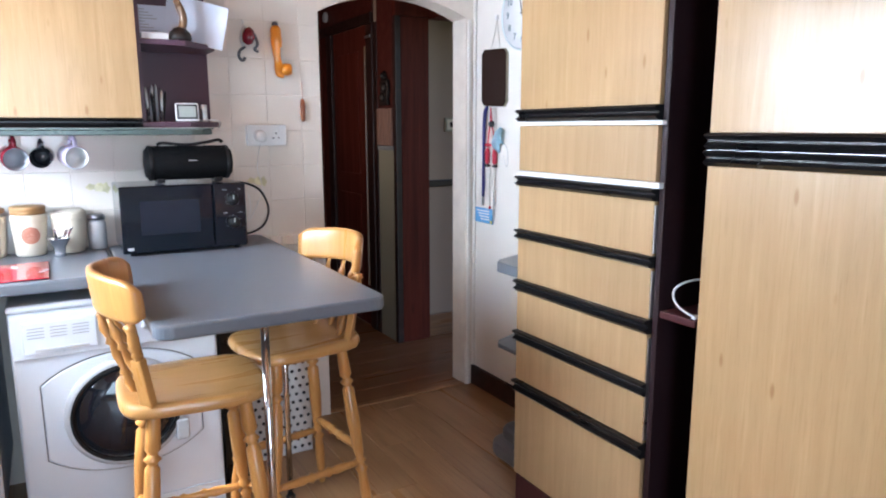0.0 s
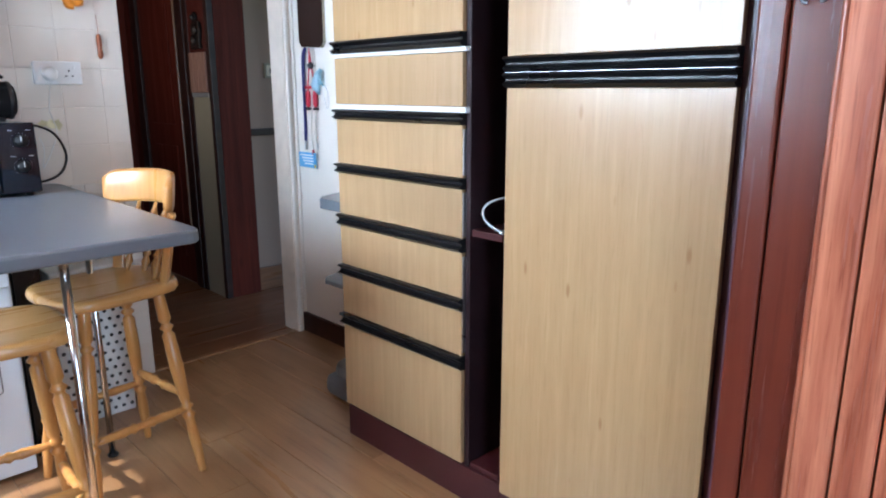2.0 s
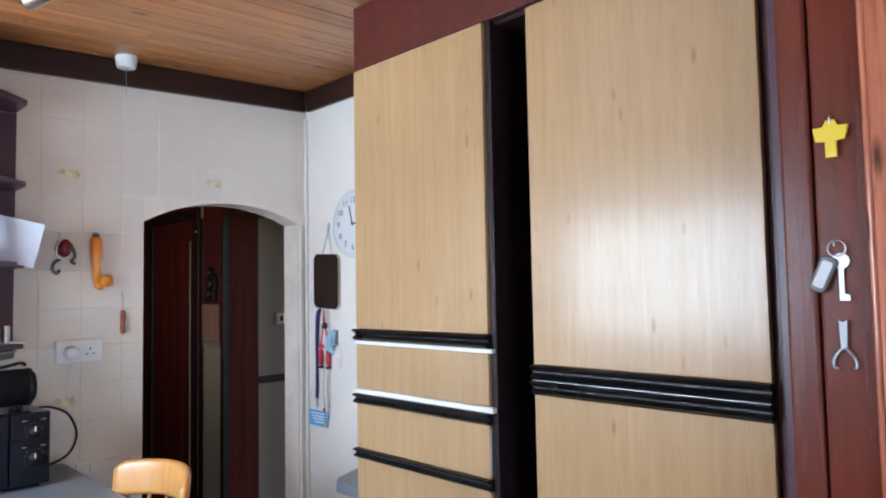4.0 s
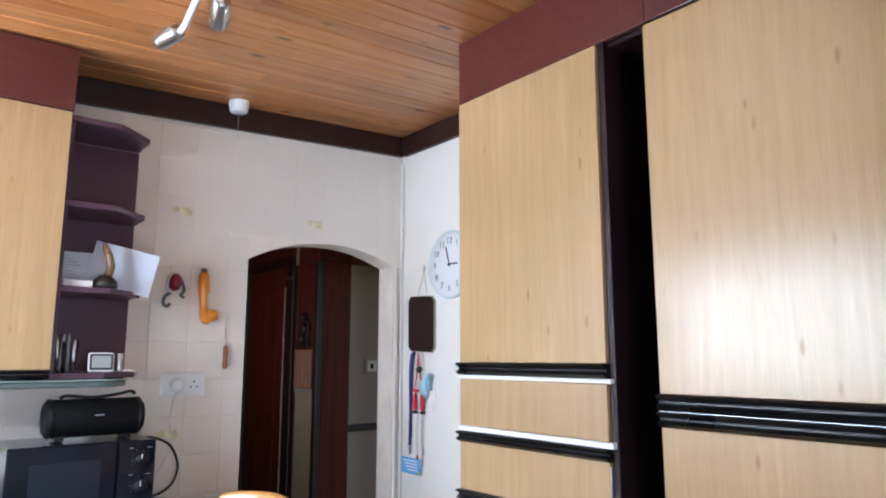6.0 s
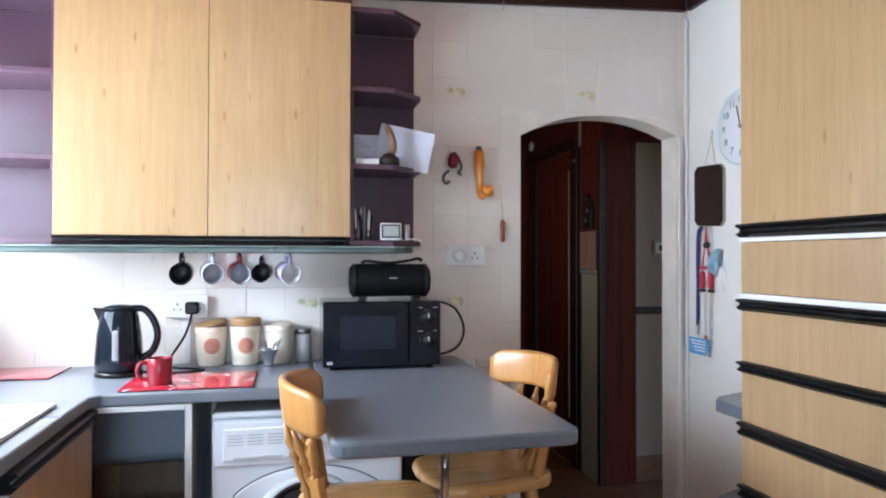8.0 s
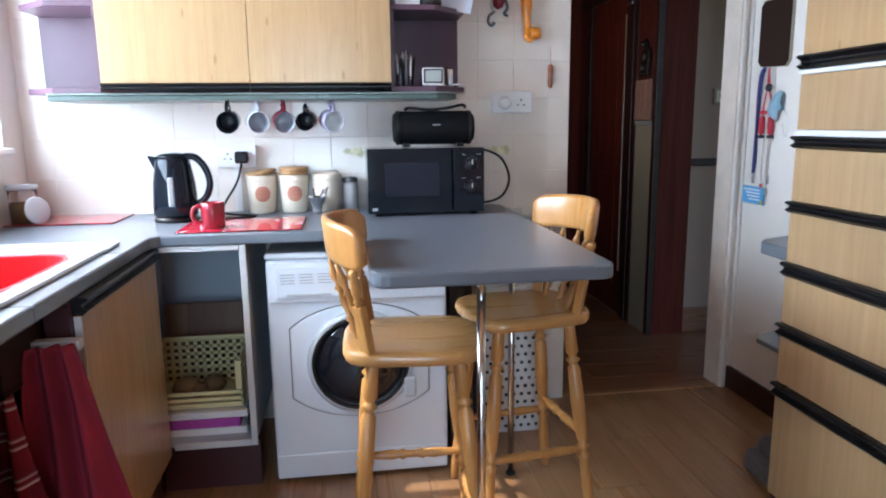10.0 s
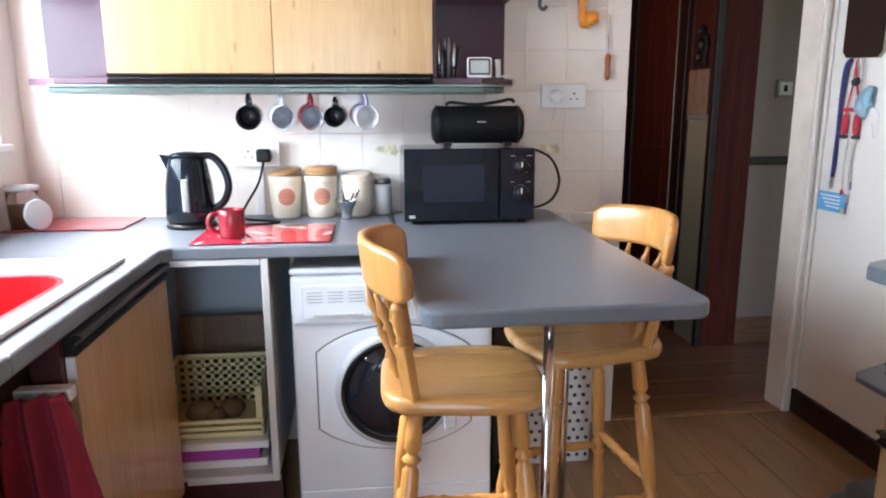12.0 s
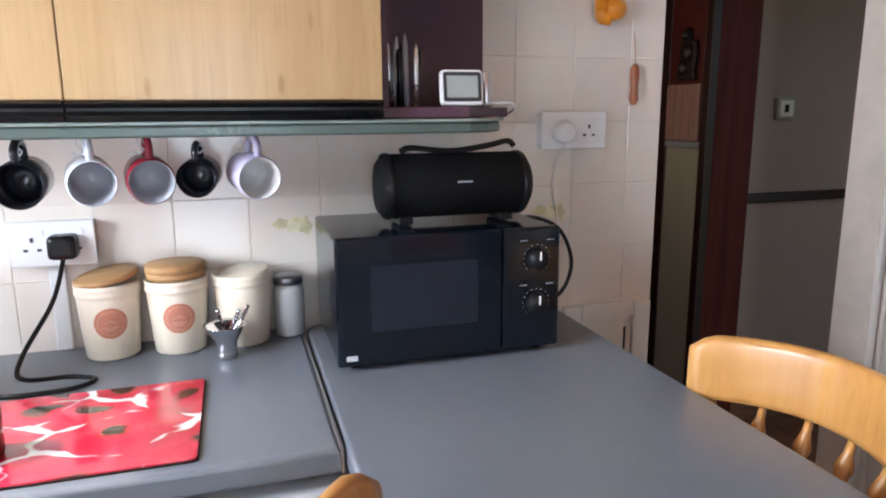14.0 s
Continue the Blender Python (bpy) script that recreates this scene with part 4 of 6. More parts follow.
def basket_side(bm, p, q, z0, z1, t, cols, rows):
    """One lattice side of a plastic basket from p to q: rails and uprights round the holes."""
    p, q = Vector(p), Vector(q)
    d = q - p
    n = Vector((-d.y, d.x)).normalized() * t / 2

    def bar(s0, s1, a, b_):
        u, v = p + d * s0, p + d * s1
        prism(bm, [tuple(u - n), tuple(v - n), tuple(v + n), tuple(u + n)], a, b_)

    step = (z1 - z0) / rows
    for r in range(rows + 1):
        bar(0, 1, z0 + r * step - 0.006, z0 + r * step + 0.006)
    for k_ in range(cols + 1):
        s = k_ / cols
        bar(max(0, s - 0.020), min(1, s + 0.020), z0, z1)


bk_x0, bk_x1, bk_y0, bk_y1 = -0.30, 0.020, 2.84, 3.10
bk = thing("plastic_basket", (-0.14, 2.97, 0.282), "pale yellow plastic lattice basket in the open unit", "basket")
part("base", box(bm_new(), bk_x0, bk_x1, bk_y0, bk_y1, 0.282, 0.290, 0.002), M_BASKET, bk)
for p_, q_, n_ in (((bk_x0, bk_y1), (bk_x1, bk_y1), 11), ((bk_x1, bk_y0), (bk_x1, bk_y1), 9), ((bk_x0, bk_y0), (bk_x0, bk_y1), 9)):
    lat = bm_new()
    basket_side(lat, p_, q_, 0.290, 0.456, 0.006, n_, 6)
    part("lattice_side", lat, M_BASKET, bk)
for h in (0.290, 0.310, 0.332):
    part("front_rail", box(bm_new(), bk_x0, bk_x1, bk_y0 - 0.008, bk_y0 + 0.004, h, h + 0.013, 0.003), M_BASKET, bk)
part("corner_post", box(bm_new(), bk_x1 - 0.018, bk_x1 + 0.004, bk_y0 - 0.006, bk_y0 + 0.006, 0.346, 0.452, 0.003), M_BASKET, bk)
part("top_rim", box(bm_new(), bk_x0, bk_x1, bk_y1 - 0.006, bk_y1 + 0.006, 0.4565, 0.470, 0.004), M_BASKET, bk)
for k_, (cx, cy, r) in enumerate(((-0.19, 2.95, 0.052), (-0.10, 2.98, 0.045), (-0.145, 2.93, 0.038))):
    po = bm_new()
    lathe(po, [(0.001, 0.0), (r * 0.7, 0.006), (r, r * 0.55), (r * 0.8, r * 1.1), (0.001, r * 1.35)], pose(cx, cy, 0.291, 0, 0, 40 * k_), 14)
    solo("potato", po, M_BREAD, "brown potato lying in the yellow basket", "vegetable", "potatoes in the basket")
zz = 0.1935
for nm, h, x1, m_, lb in (("box_file", 0.026, 0.035, M_WHITEPL, "white folder lying flat in the open unit"), ("magazine", 0.034, 0.012, M_MAGENTA, "thick purple magazine lying in the open unit"), ("storage_tray", 0.024, 0.040, M_PAPER, "white tray under the yellow basket")):
    bb = box(bm_new(), -0.32, x1, 2.81, 3.10, zz, zz + h, 0.003)
    solo(nm, bb, m_, lb, "stationery")
    zz += h + 0.0005
lean = bm_new()
box(lean, -0.004, 0.004, -0.10, 0.10, 0, 0.26, 0.002)
lean.transform(pose(0.030, 2.93, 0.195, 0, 5, 0))
solo("thin_booklet", lean, M_STONE, "dark booklet leaning against the unit's side", "booklet")

# ---- washing machine ----
WY = 2.79
wm = thing("washing_machine", (0.44, 3.05, 0), "white front-loading washing machine under the worktop", "washing machine")
part("body", box(bm_new(), 0.132, 0.748, WY, 3.335, 0.012, 0.812, 0.012, 3), M_WHITE, wm)
part("lid", box(bm_new(), 0.130, 0.750, WY - 0.004, 3.335, 0.8125, 0.836, 0.011, 4), M_WHITE, wm)
part("fascia", box(bm_new(), 0.136, 0.744, WY - 0.012, WY - 0.0005, 0.664, 0.808, 0.006, 3), M_WHITE, wm)
dr = part("detergent_drawer", box(bm_new(), 0.168, 0.375, WY - 0.020, WY - 0.0125, 0.682, 0.786, 0.004, 2), M_WHITE, wm)
part("handle_slot", box(bm_new(), 0.20, 0.35, WY - 0.0225, WY - 0.0203, 0.690, 0.698, 0.001, 1), M_GREYPL, dr)
for i in range(3):
    for j in range(4):
        part("printed_line", box(bm_new(), 0.182 + i * 0.062, 0.228 + i * 0.062, WY - 0.0212, WY - 0.0203, 0.734 + j * 0.010, 0.7365 + j * 0.010), M_GREYINK, dr)
for i in range(5):
    kx = 0.47 + i * 0.046
    part("button", lathe(bm_new(), [(0.0105, 0), (0.011, 0.003), (0.009, 0.008)], pose(kx, WY - 0.012, 0.726, 90), 16), M_GREYPL, wm)
part("display", box(bm_new(), 0.655, 0.735, WY - 0.0145, WY - 0.0123, 0.712, 0.752, 0.002, 1), M_GREYPL, wm)
part("plinth_panel", box(bm_new(), 0.136, 0.744, WY - 0.008, WY - 0.0005, 0.02, 0.110, 0.004, 2), M_WHITE, wm)
CX, CZ = 0.441, 0.446
pan = bm_new()
out = []
for k_ in range(48):
    a = 2 * math.pi * k_ / 48
    # an ellipse with its two sides cut straight
    out.append((CX + max(-0.238, min(0.238, 0.300 * math.cos(a))), CZ + 0.205 * math.sin(a)))
prism(pan, out, -(WY - 0.0005), -(WY - 0.0085), 0.006, UP)
part("door_surround", pan, M_WHITE, wm)
line = prism(bm_new(), [(CX + (x_ - CX) * 1.016, CZ + (z_ - CZ) * 1.016) for x_, z_ in out], -(WY - 0.0003), -(WY - 0.0030), 0.0, UP)
part("surround_gap", line, M_STONE, wm, "dark gap round the door surround")
dm = pose(CX, WY - 0.0088, CZ, 90)
door_ring = part("door", lathe(bm_new(), [(0.178, 0.0), (0.186, 0.004), (0.184, 0.020), (0.172, 0.030), (0.160, 0.026), (0.157, 0.0)], dm, 56, False), M_GREYPL, wm, "round pale grey porthole door")
part("porthole_glass", lathe(bm_new(), [(0.156, 0.010), (0.150, 0.022), (0.10, 0.036), (0.0, 0.042)], dm, 48, False), M_DRUM, door_ring, "dark curved porthole glass")
part("door_bezel", lathe(bm_new(), [(0.154, 0.024), (0.160, 0.032), (0.168, 0.030), (0.164, 0.022)], dm, 56, False), M_BLACK, door_ring)
# added block standing in for a pale facet of the porthole ring
part("door_catch", box(bm_new(), CX + 0.146, CX + 0.190, WY - 0.044, WY - 0.028, CZ - 0.135, CZ - 0.060, 0.008, 3), M_GREYPL, door_ring)

# added black block: the darkness of the gap beside the washing machine
solo("filler_panel", box(bm_new(), 0.775, 0.86, 2.90, 3.34, 0.0, 0.876), M_BLACK, "black block standing in for the dark gap under the bar", "panel")

# polka-dot bin under the bar
pb = thing("polka_dot_bin", (1.04, 3.16, 0), "white bin with black polka dots under the breakfast bar", "bin")
part("bin_body", box(bm_new(), 0.915, 1.172, 3.05, 3.30, 0.0, 0.62, 0.006, 2), M_WHITEPL, pb)
dots = bm_new()
for j in range(17):
    for i in range(8):
        cx, cz = 0.932 + i * 0.032 + (0.016 if j % 2 else 0), 0.03 + j * 0.034
        if cx < 1.164:
            lathe(dots, [(0.0075, 0.0), (0.0075, 0.0012)], pose(cx, 3.0497, cz, 90), 10)
tagged(part("polka_dots", dots, M_INK, pb, "printed black dots"), kind="stuff")


# ---- bar stools ----
def bar_stool():
    s = thing("bar_stool", (0, 0, 0), "varnished pine bar stool with turned legs and a spindle back", "stool", "bar stools at the breakfast bar")
    BASES[s] = Matrix.Identity(4)
    b = bmesh.new()
    ring_n, rows = 44, [(0.93, 0.644), (0.98, 0.648), (1.0, 0.658), (0.995, 0.672), (0.965, 0.681), (0.90, 0.682), (0.6, 0.676), (0.25, 0.672)]
    rings = []
    for sc, h in rows:
        ring = []
        for k_ in range(ring_n):
            a = 2 * math.pi * k_ / ring_n
            ca, sa = math.cos(a), math.sin(a)
            n_ = 4.0
            r = (abs(ca) ** n_ + abs(sa) ** n_) ** (-1 / n_)
            x_, y_ = 0.195 * r * ca, 0.186 * r * sa * (1.0 - 0.05 * math.exp(-((ca + 0.35) / 0.4) ** 2))
            ring.append(b.verts.new((sc * x_, sc * y_, h - (0.004 * ca * sc if h > 0.67 else 0))))
        rings.append(ring)
    for p, q in zip(rings, rings[1:]):
        for k_ in range(ring_n):
            b.faces.new((p[k_], p[(k_ + 1) % ring_n], q[(k_ + 1) % ring_n], q[k_]))
    b.faces.new(rings[0][::-1])
    b.faces.new(rings[-1])
    bmesh.ops.recalc_face_normals(b, faces=b.faces[:])
    for f in b.faces:
        f.smooth = True
    bm_ = bm_new()
    merge(bm_, b)
    part("seat", bm_, M_SEAT, s, "dished pine seat")
    leg_prof = [(0, 0.0153), (0.03, 0.018), (0.16, 0.0206), (0.175, 0.013), (0.185, 0.0139), (0.2, 0.0231), (0.215, 0.0139), (0.225, 0.013), (0.24, 0.0202), (0.42, 0.0223), (0.58, 0.0176), (0.615, 0.013), (0.63, 0.0223), (0.645, 0.013), (0.66, 0.013), (0.675, 0.0223), (0.7, 0.0151), (0.8, 0.0185), (0.9, 0.016), (0.985, 0.0135), (1, 0.0117)]
    tops = {}
    for sx in (-1, 1):
        for sy in (-1, 1):
            a, c_ = Vector((sx * 0.115, sy * 0.115, 0.655)), Vector((sx * 0.178, sy * 0.185, 0.0))
            tops[sx, sy] = (a, c_)
            part("leg", turned(bm_new(), a, c_, leg_prof), M_STOOL, s)

    def on_leg(sx, sy, h):
        a, c_ = tops[sx, sy]
        return a + (c_ - a) * ((a.z - h) / a.z)

    st_prof = [(0, 0.010), (0.12, 0.012), (0.30, 0.016), (0.36, 0.012), (0.40, 0.018), (0.44, 0.012), (0.56, 0.012), (0.60, 0.018), (0.64, 0.012), (0.70, 0.016), (0.88, 0.012), (1, 0.010)]
    for sy in (-1, 1):
        part("stretcher", turned(bm_new(), on_leg(-1, sy, 0.235), on_leg(1, sy, 0.235), st_prof), M_STOOL, s)
    for sx, h in ((-1, 0.285), (1, 0.165)):
        part("stretcher", turned(bm_new(), on_leg(sx, -1, h), on_leg(sx, 1, h), st_prof), M_STOOL, s)

    def back_xy(u):
        return -0.224 + 0.088 * (u / 0.200) ** 2, u

    # crest rail: a bent board, deeper in the middle
    b = bmesh.new()
    nu = 26
    secs = []
    for i in range(nu + 1):
        u = -0.206 + 0.412 * i / nu
        x_, y_ = back_xy(u)
        x2, y2 = back_xy(u + 0.002)
        t = Vector((x2 - x_, y2 - y_, 0)).normalized()
        nrm = Vector((t.y, -t.x, 0))
        w = abs(u) / 0.206
        lo, hi = 0.900 + 0.012 * (1 - w ** 2), 1.012 + 0.012 * (1 - w ** 2) - 0.022 * max(0, (w - 0.82) / 0.18) ** 2
        lo += 0.020 * max(0, (w - 0.85) / 0.15) ** 2
        th = 0.0125
        sec = []
        for k_ in range(12):
            a = 2 * math.pi * k_ / 12
            ca, sa = math.cos(a), math.sin(a)
            ex = 2.0 / 5
            ox, oz = math.copysign(abs(ca) ** ex, ca) * th, math.copysign(abs(sa) ** ex, sa) * (hi - lo) / 2
            p = Vector((x_, y_, (hi + lo) / 2 + oz)) + nrm * (ox - 0.10 * (oz))
            sec.append(b.verts.new(p))
        secs.append(sec)
    for p, q in zip(secs, secs[1:]):
        for k_ in range(12):
            b.faces.new((p[k_], p[(k_ + 1) % 12], q[(k_ + 1) % 12], q[k_]))
    b.faces.new(secs[0][::-1])
    b.faces.new(secs[-1])
    bmesh.ops.recalc_face_normals(b, faces=b.faces[:])
    for f in b.faces:
        f.smooth = True
    bm_ = bm_new()
    merge(bm_, b)
    part("crest_rail", bm_, M_STOOL, s, "curved pine crest rail")
    for u in (-0.180, 0.180):
        x_, y_ = back_xy(u)
        post = bm_new()
        foot = Vector((-0.125, u * 0.82, 0.672))
        head = Vector((x_ - 0.004, u, 0.905))
        k2 = bmesh.new()
        full = (head - foot).length
        box(k2, -0.019, 0.019, -0.012, 0.012, 0, full * 0.60, 0.004)
        for v_ in k2.verts:
            v_.co.x *= 1 - 0.30 * v_.co.z / full
        merge(post, k2, between(foot, head))
        turned(post, foot + (head - foot) * 0.595, head, [(0, 0.012), (0.06, 0.0095), (0.12, 0.0145), (0.22, 0.0095), (0.30, 0.013), (0.62, 0.0145), (0.80, 0.010), (0.88, 0.0135), (1, 0.010)], 14)
        part("back_post", post, M_STOOL, s)
    sp = [(0, 0.007), (0.06, 0.008), (0.16, 0.0145), (0.24, 0.007), (0.28, 0.014), (0.33, 0.0065), (0.50, 0.0125), (0.62, 0.007), (0.66, 0.014), (0.71, 0.0065), (0.82, 0.0145), (0.92, 0.007), (1, 0.006)]
    for u in (-0.105, -0.036, 0.036, 0.105):
        x_, y_ = back_xy(u)
        part("spindle", turned(bm_new(), (-0.155 + 0.03 * (u / 0.1) ** 2, u * 0.85, 0.676), (x_, u, 0.908), sp, 12), M_STOOL, s)
    return s


stool = bar_stool()
second = copy_thing(stool, pose(0.957, 2.568, 0, 0, 0, 187))
tagged(second, "varnished pine bar stool facing its twin across the bar")
stool.matrix_basis = pose(0.583, 2.322, 0, 0, 0, -2)

# ---- things on the worktops ----
TOP = 0.9156


def spin(bm, prof, x, y, z, segs=28, tilt=(0, 0, 0)):
    return lathe(bm, prof, pose(x, y, z, *tilt), segs)


kettle = thing("kettle", (-0.215, 3.115, TOP), "glossy black electric jug kettle on its base", "kettle")
KX, KY = -0.215, 3.115
part("power_base", spin(bm_new(), [(0.076, 0), (0.080, 0.004), (0.078, 0.016), (0.07, 0.018)], KX, KY, TOP, 36), M_BLACK, kettle)
part("jug", spin(bm_new(), [(0.070, 0.0185), (0.078, 0.026), (0.079, 0.06), (0.074, 0.14), (0.064, 0.205), (0.059, 0.226), (0.056, 0.232)], KX, KY, TOP, 40), M_GLOSSBLACK, kettle)
part("lid", spin(bm_new(), [(0.0555, 0.2325), (0.053, 0.242), (0.03, 0.249), (0.0, 0.251)], KX, KY, TOP, 36), M_GLOSSBLACK, kettle)
sp = bm_new()
b = bmesh.new()
v = [b.verts.new(p) for p in ((KX - 0.050, KY - 0.030, TOP + 0.238), (KX - 0.050, KY + 0.030, TOP + 0.238), (KX - 0.088, KY, TOP + 0.241), (KX - 0.058, KY - 0.018, TOP + 0.180), (KX - 0.058, KY + 0.018, TOP + 0.180))]
for f in ((0, 1, 2), (0, 2, 3), (1, 4, 2), (2, 4, 3), (0, 3, 4, 1)):
    b.faces.new([v[i] for i in f])
bmesh.ops.recalc_face_normals(b, faces=b.faces[:])
merge(sp, b)
part("spout", sp, M_GLOSSBLACK, kettle)
h = tube(bm_new(), [(KX + 0.045, KY - 0.01, TOP + 0.236), (KX + 0.085, KY - 0.012, TOP + 0.232), (KX + 0.118, KY - 0.014, TOP + 0.190), (KX + 0.130, KY - 0.015, TOP + 0.135), (KX + 0.112, KY - 0.014, TOP + 0.085), (KX + 0.074, KY - 0.010, TOP + 0.058)], 0.0125, 12)
part("handle", h, M_GLOSSBLACK, kettle)
part("water_gauge", box(bm_new(), KX - 0.006, KX + 0.014, KY - 0.0812, KY - 0.070, TOP + 0.06, TOP + 0.165, 0.004), M_GREYSHELF, kettle, "pale water gauge")
cord = tube(bm_new(), [(KX + 0.08, KY + 0.01, TOP + 0.006), (KX + 0.15, KY - 0.02, TOP + 0.006), (KX + 0.25, KY - 0.015, TOP + 0.006), (KX + 0.285, KY + 0.02, TOP + 0.006), (KX + 0.24, KY + 0.045, TOP + 0.007), (KX + 0.17, KY + 0.02, TOP + 0.02), (KX + 0.165, KY + 0.05, TOP + 0.05), (KX + 0.20, KY + 0.14, TOP + 0.12), (KX + 0.214, KY + 0.185, TOP + 0.18), (KX + 0.218, KY + 0.195, TOP + 0.21)], 0.0045, 8)
box(cord, -0.022, 0.030, 3.288, 3.3325, 1.112, 1.160, 0.010, 3)
part("power_cord", cord, M_BLACK, kettle, "black power cord and plug")

for nm, x0, x1, y0, y1, lb in (("glass_worktop_saver", -0.145, 0.258, 2.778, 3.080, "glass worktop saver printed with red poppies"), ("glass_worktop_saver", -0.800, -0.428, 3.075, 3.335, "poppy-printed glass saver beneath the window")):
    s_ = thing(nm, ((x0 + x1) / 2, (y0 + y1) / 2, TOP), lb, "worktop saver", "poppy worktop savers")
    part("glass_plate", prism(bm_new(), round_rect(x0, x1, y0, y1, 0.008, 3), TOP, TOP + 0.0052, 0.001), M_POPPY, s_)
    part("edge", prism(bm_new(), round_rect(x0 - 0.0015, x1 + 0.0015, y0 - 0.0015, y1 + 0.0015, 0.009, 3), TOP - 0.0003, TOP + 0.0030), M_BROWNBOARD, s_)


def mug(name, m, outside, inside, label, group=""):
    """A mug standing at the pose m, its handle towards +x."""
    s_ = thing(name, (0, 0, 0), label, "mug", group)
    BASES[s_] = Matrix.Identity(4)
    part("cup", lathe(bm_new(), [(0.0, 0.0), (0.034, 0.0), (0.038, 0.005), (0.0395, 0.05), (0.0395, 0.084), (0.0375, 0.086)], None, 30, False), outside, s_)
    part("inside", lathe(bm_new(), [(0.0375, 0.0862), (0.0358, 0.083), (0.0355, 0.02), (0.030, 0.008), (0.0, 0.006)], None, 30, False), inside, s_)
    part("handle", tube(bm_new(), [(0.036, 0, 0.072), (0.056, 0, 0.073), (0.068, 0, 0.052), (0.060, 0, 0.027), (0.036, 0, 0.018)], 0.0068, 10), outside, s_)
    s_.matrix_basis = m
    return s_


mug("mug", pose(-0.038, 2.868, TOP + 0.0056, 0, 0, 200), M_RED, M_RED, "dark red glazed mug standing on the poppy saver")


def jar(x, y, lid, label):
    s_ = thing("storage_jar", (x, y, TOP), label, "jar", "cream storage jars")
    part("pot", spin(bm_new(), [(0.046, 0.0), (0.050, 0.004), (0.054, 0.06), (0.0580, 0.122), (0.0572, 0.125), (0.0605, 0.128), (0.0612, 0.134), (0.0590, 0.1375), (0.0605, 0.142), (0.061, 0.150), (0.056, 0.151), (0.054, 0.14)], x, y, TOP, 36), M_CREAM, s_)
    if lid == "white":
        part("lid", spin(bm_new(), [(0.0, 0.0), (0.050, 0.0), (0.051, 0.003), (0.046, 0.006), (0.0, 0.006)], x + 0.004, y, TOP + 0.147, 30, (6, -8, 0)), M_CREAM, s_)
    else:
        tilt = (4, -9, 0) if lid == "tilted" else (0, 0, 0)
        hh = 0.149 if lid == "tilted" else 0.1515
        prof = [(0.050, 0.0), (0.0595, 0.001), (0.0600, 0.009), (0.057, 0.012), (0.0, 0.0125)] if lid == "tilted" else [(0.050, 0.0), (0.0565, 0.001), (0.057, 0.011), (0.0545, 0.0125), (0.0545, 0.014), (0.058, 0.0155), (0.058, 0.026), (0.055, 0.029), (0.0, 0.029)]
        part("lid", spin(bm_new(), prof, x, y, TOP + hh + (0.006 if lid == "tilted" else 0), 32, tilt), M_CORK, s_, "round wooden lid")
    if lid != "white":
        a0 = math.atan2(1.6 - y, 0.34 - x)
        badge = bmesh.new()
        n_ = 20
        prev_ = None
        for ring_r in (0.0, 0.008, 0.016, 0.024, 0.031):
            rim_ = []
            for k_ in range(n_):
                a = 2 * math.pi * k_ / n_
                du, dz = max(ring_r, 0.0004) * math.cos(a), max(ring_r, 0.0004) * math.sin(a)
                rr = 0.0562 + (dz + 0.002) * 0.06
                rim_.append(badge.verts.new((x + rr * math.cos(a0 + du / rr), y + rr * math.sin(a0 + du / rr), TOP + 0.078 + dz)))
            if prev_:
                for k_ in range(n_):
                    badge.faces.new((prev_[k_], rim_[k_], rim_[(k_ + 1) % n_], prev_[(k_ + 1) % n_]))
            prev_ = rim_
        bmesh.ops.recalc_face_normals(badge, faces=badge.faces[:])
        bb = bm_new()
        merge(bb, badge)
        bd_ = part("badge", bb, M_BADGE, s_, "round terracotta printed badge")
        marks = bm_new()
        spots = [(0.0235 * math.cos(q * 0.2856), 0.0235 * math.sin(q * 0.2856)) for q in range(22)]
        spots += [(-0.012 + 0.0034 * q, -0.009) for q in range(8)] + [(-0.008 + 0.0034 * q, -0.014) for q in range(5)]
        spots += [(-0.010 + 0.004 * q, 0.006 - 0.0025 * abs(q - 2.5)) for q in range(6)]
        for du, dz in spots:
            rr = 0.0563 + (dz + 0.002) * 0.06
            merge(marks, box(bm_new(), -0.0012, 0.0012, -0.0003, 0.0010, -0.0011, 0.0011), pose(x + rr * math.cos(a0 + du / rr), y + rr * math.sin(a0 + du / rr), TOP + 0.078 + dz, 0, 0, math.degrees(a0 + du / rr) + 90))
        part("print", marks, M_BADGEPRINT, bd_)
    return s_


jar(0.078, 3.290, "tilted", "cream storage jar with a tilted wooden lid")
jar(0.206, 3.285, "flat", "cream storage jar with a stacked wooden lid")
jar(0.334, 3.292, "white", "plain cream storage jar with a loose white lid")

shaker = thing("salt_jar", (0.428, 3.312, TOP), "glass jar of white salt with a dark metal lid", "jar")
part("glass", spin(bm_new(), [(0.029, 0.0), (0.0325, 0.003), (0.0330, 0.094), (0.0315, 0.104), (0.027, 0.112)], 0.428, 3.312, TOP, 28), M_SALTGLASS, shaker, "glass clouded by the salt behind it")
part("lid", spin(bm_new(), [(0.0275, 0.1122), (0.0315, 0.1135), (0.0315, 0.128), (0.026, 0.133), (0.0, 0.134)], 0.428, 3.312, TOP, 28), M_STEELDIM, shaker, "dark metal lid")

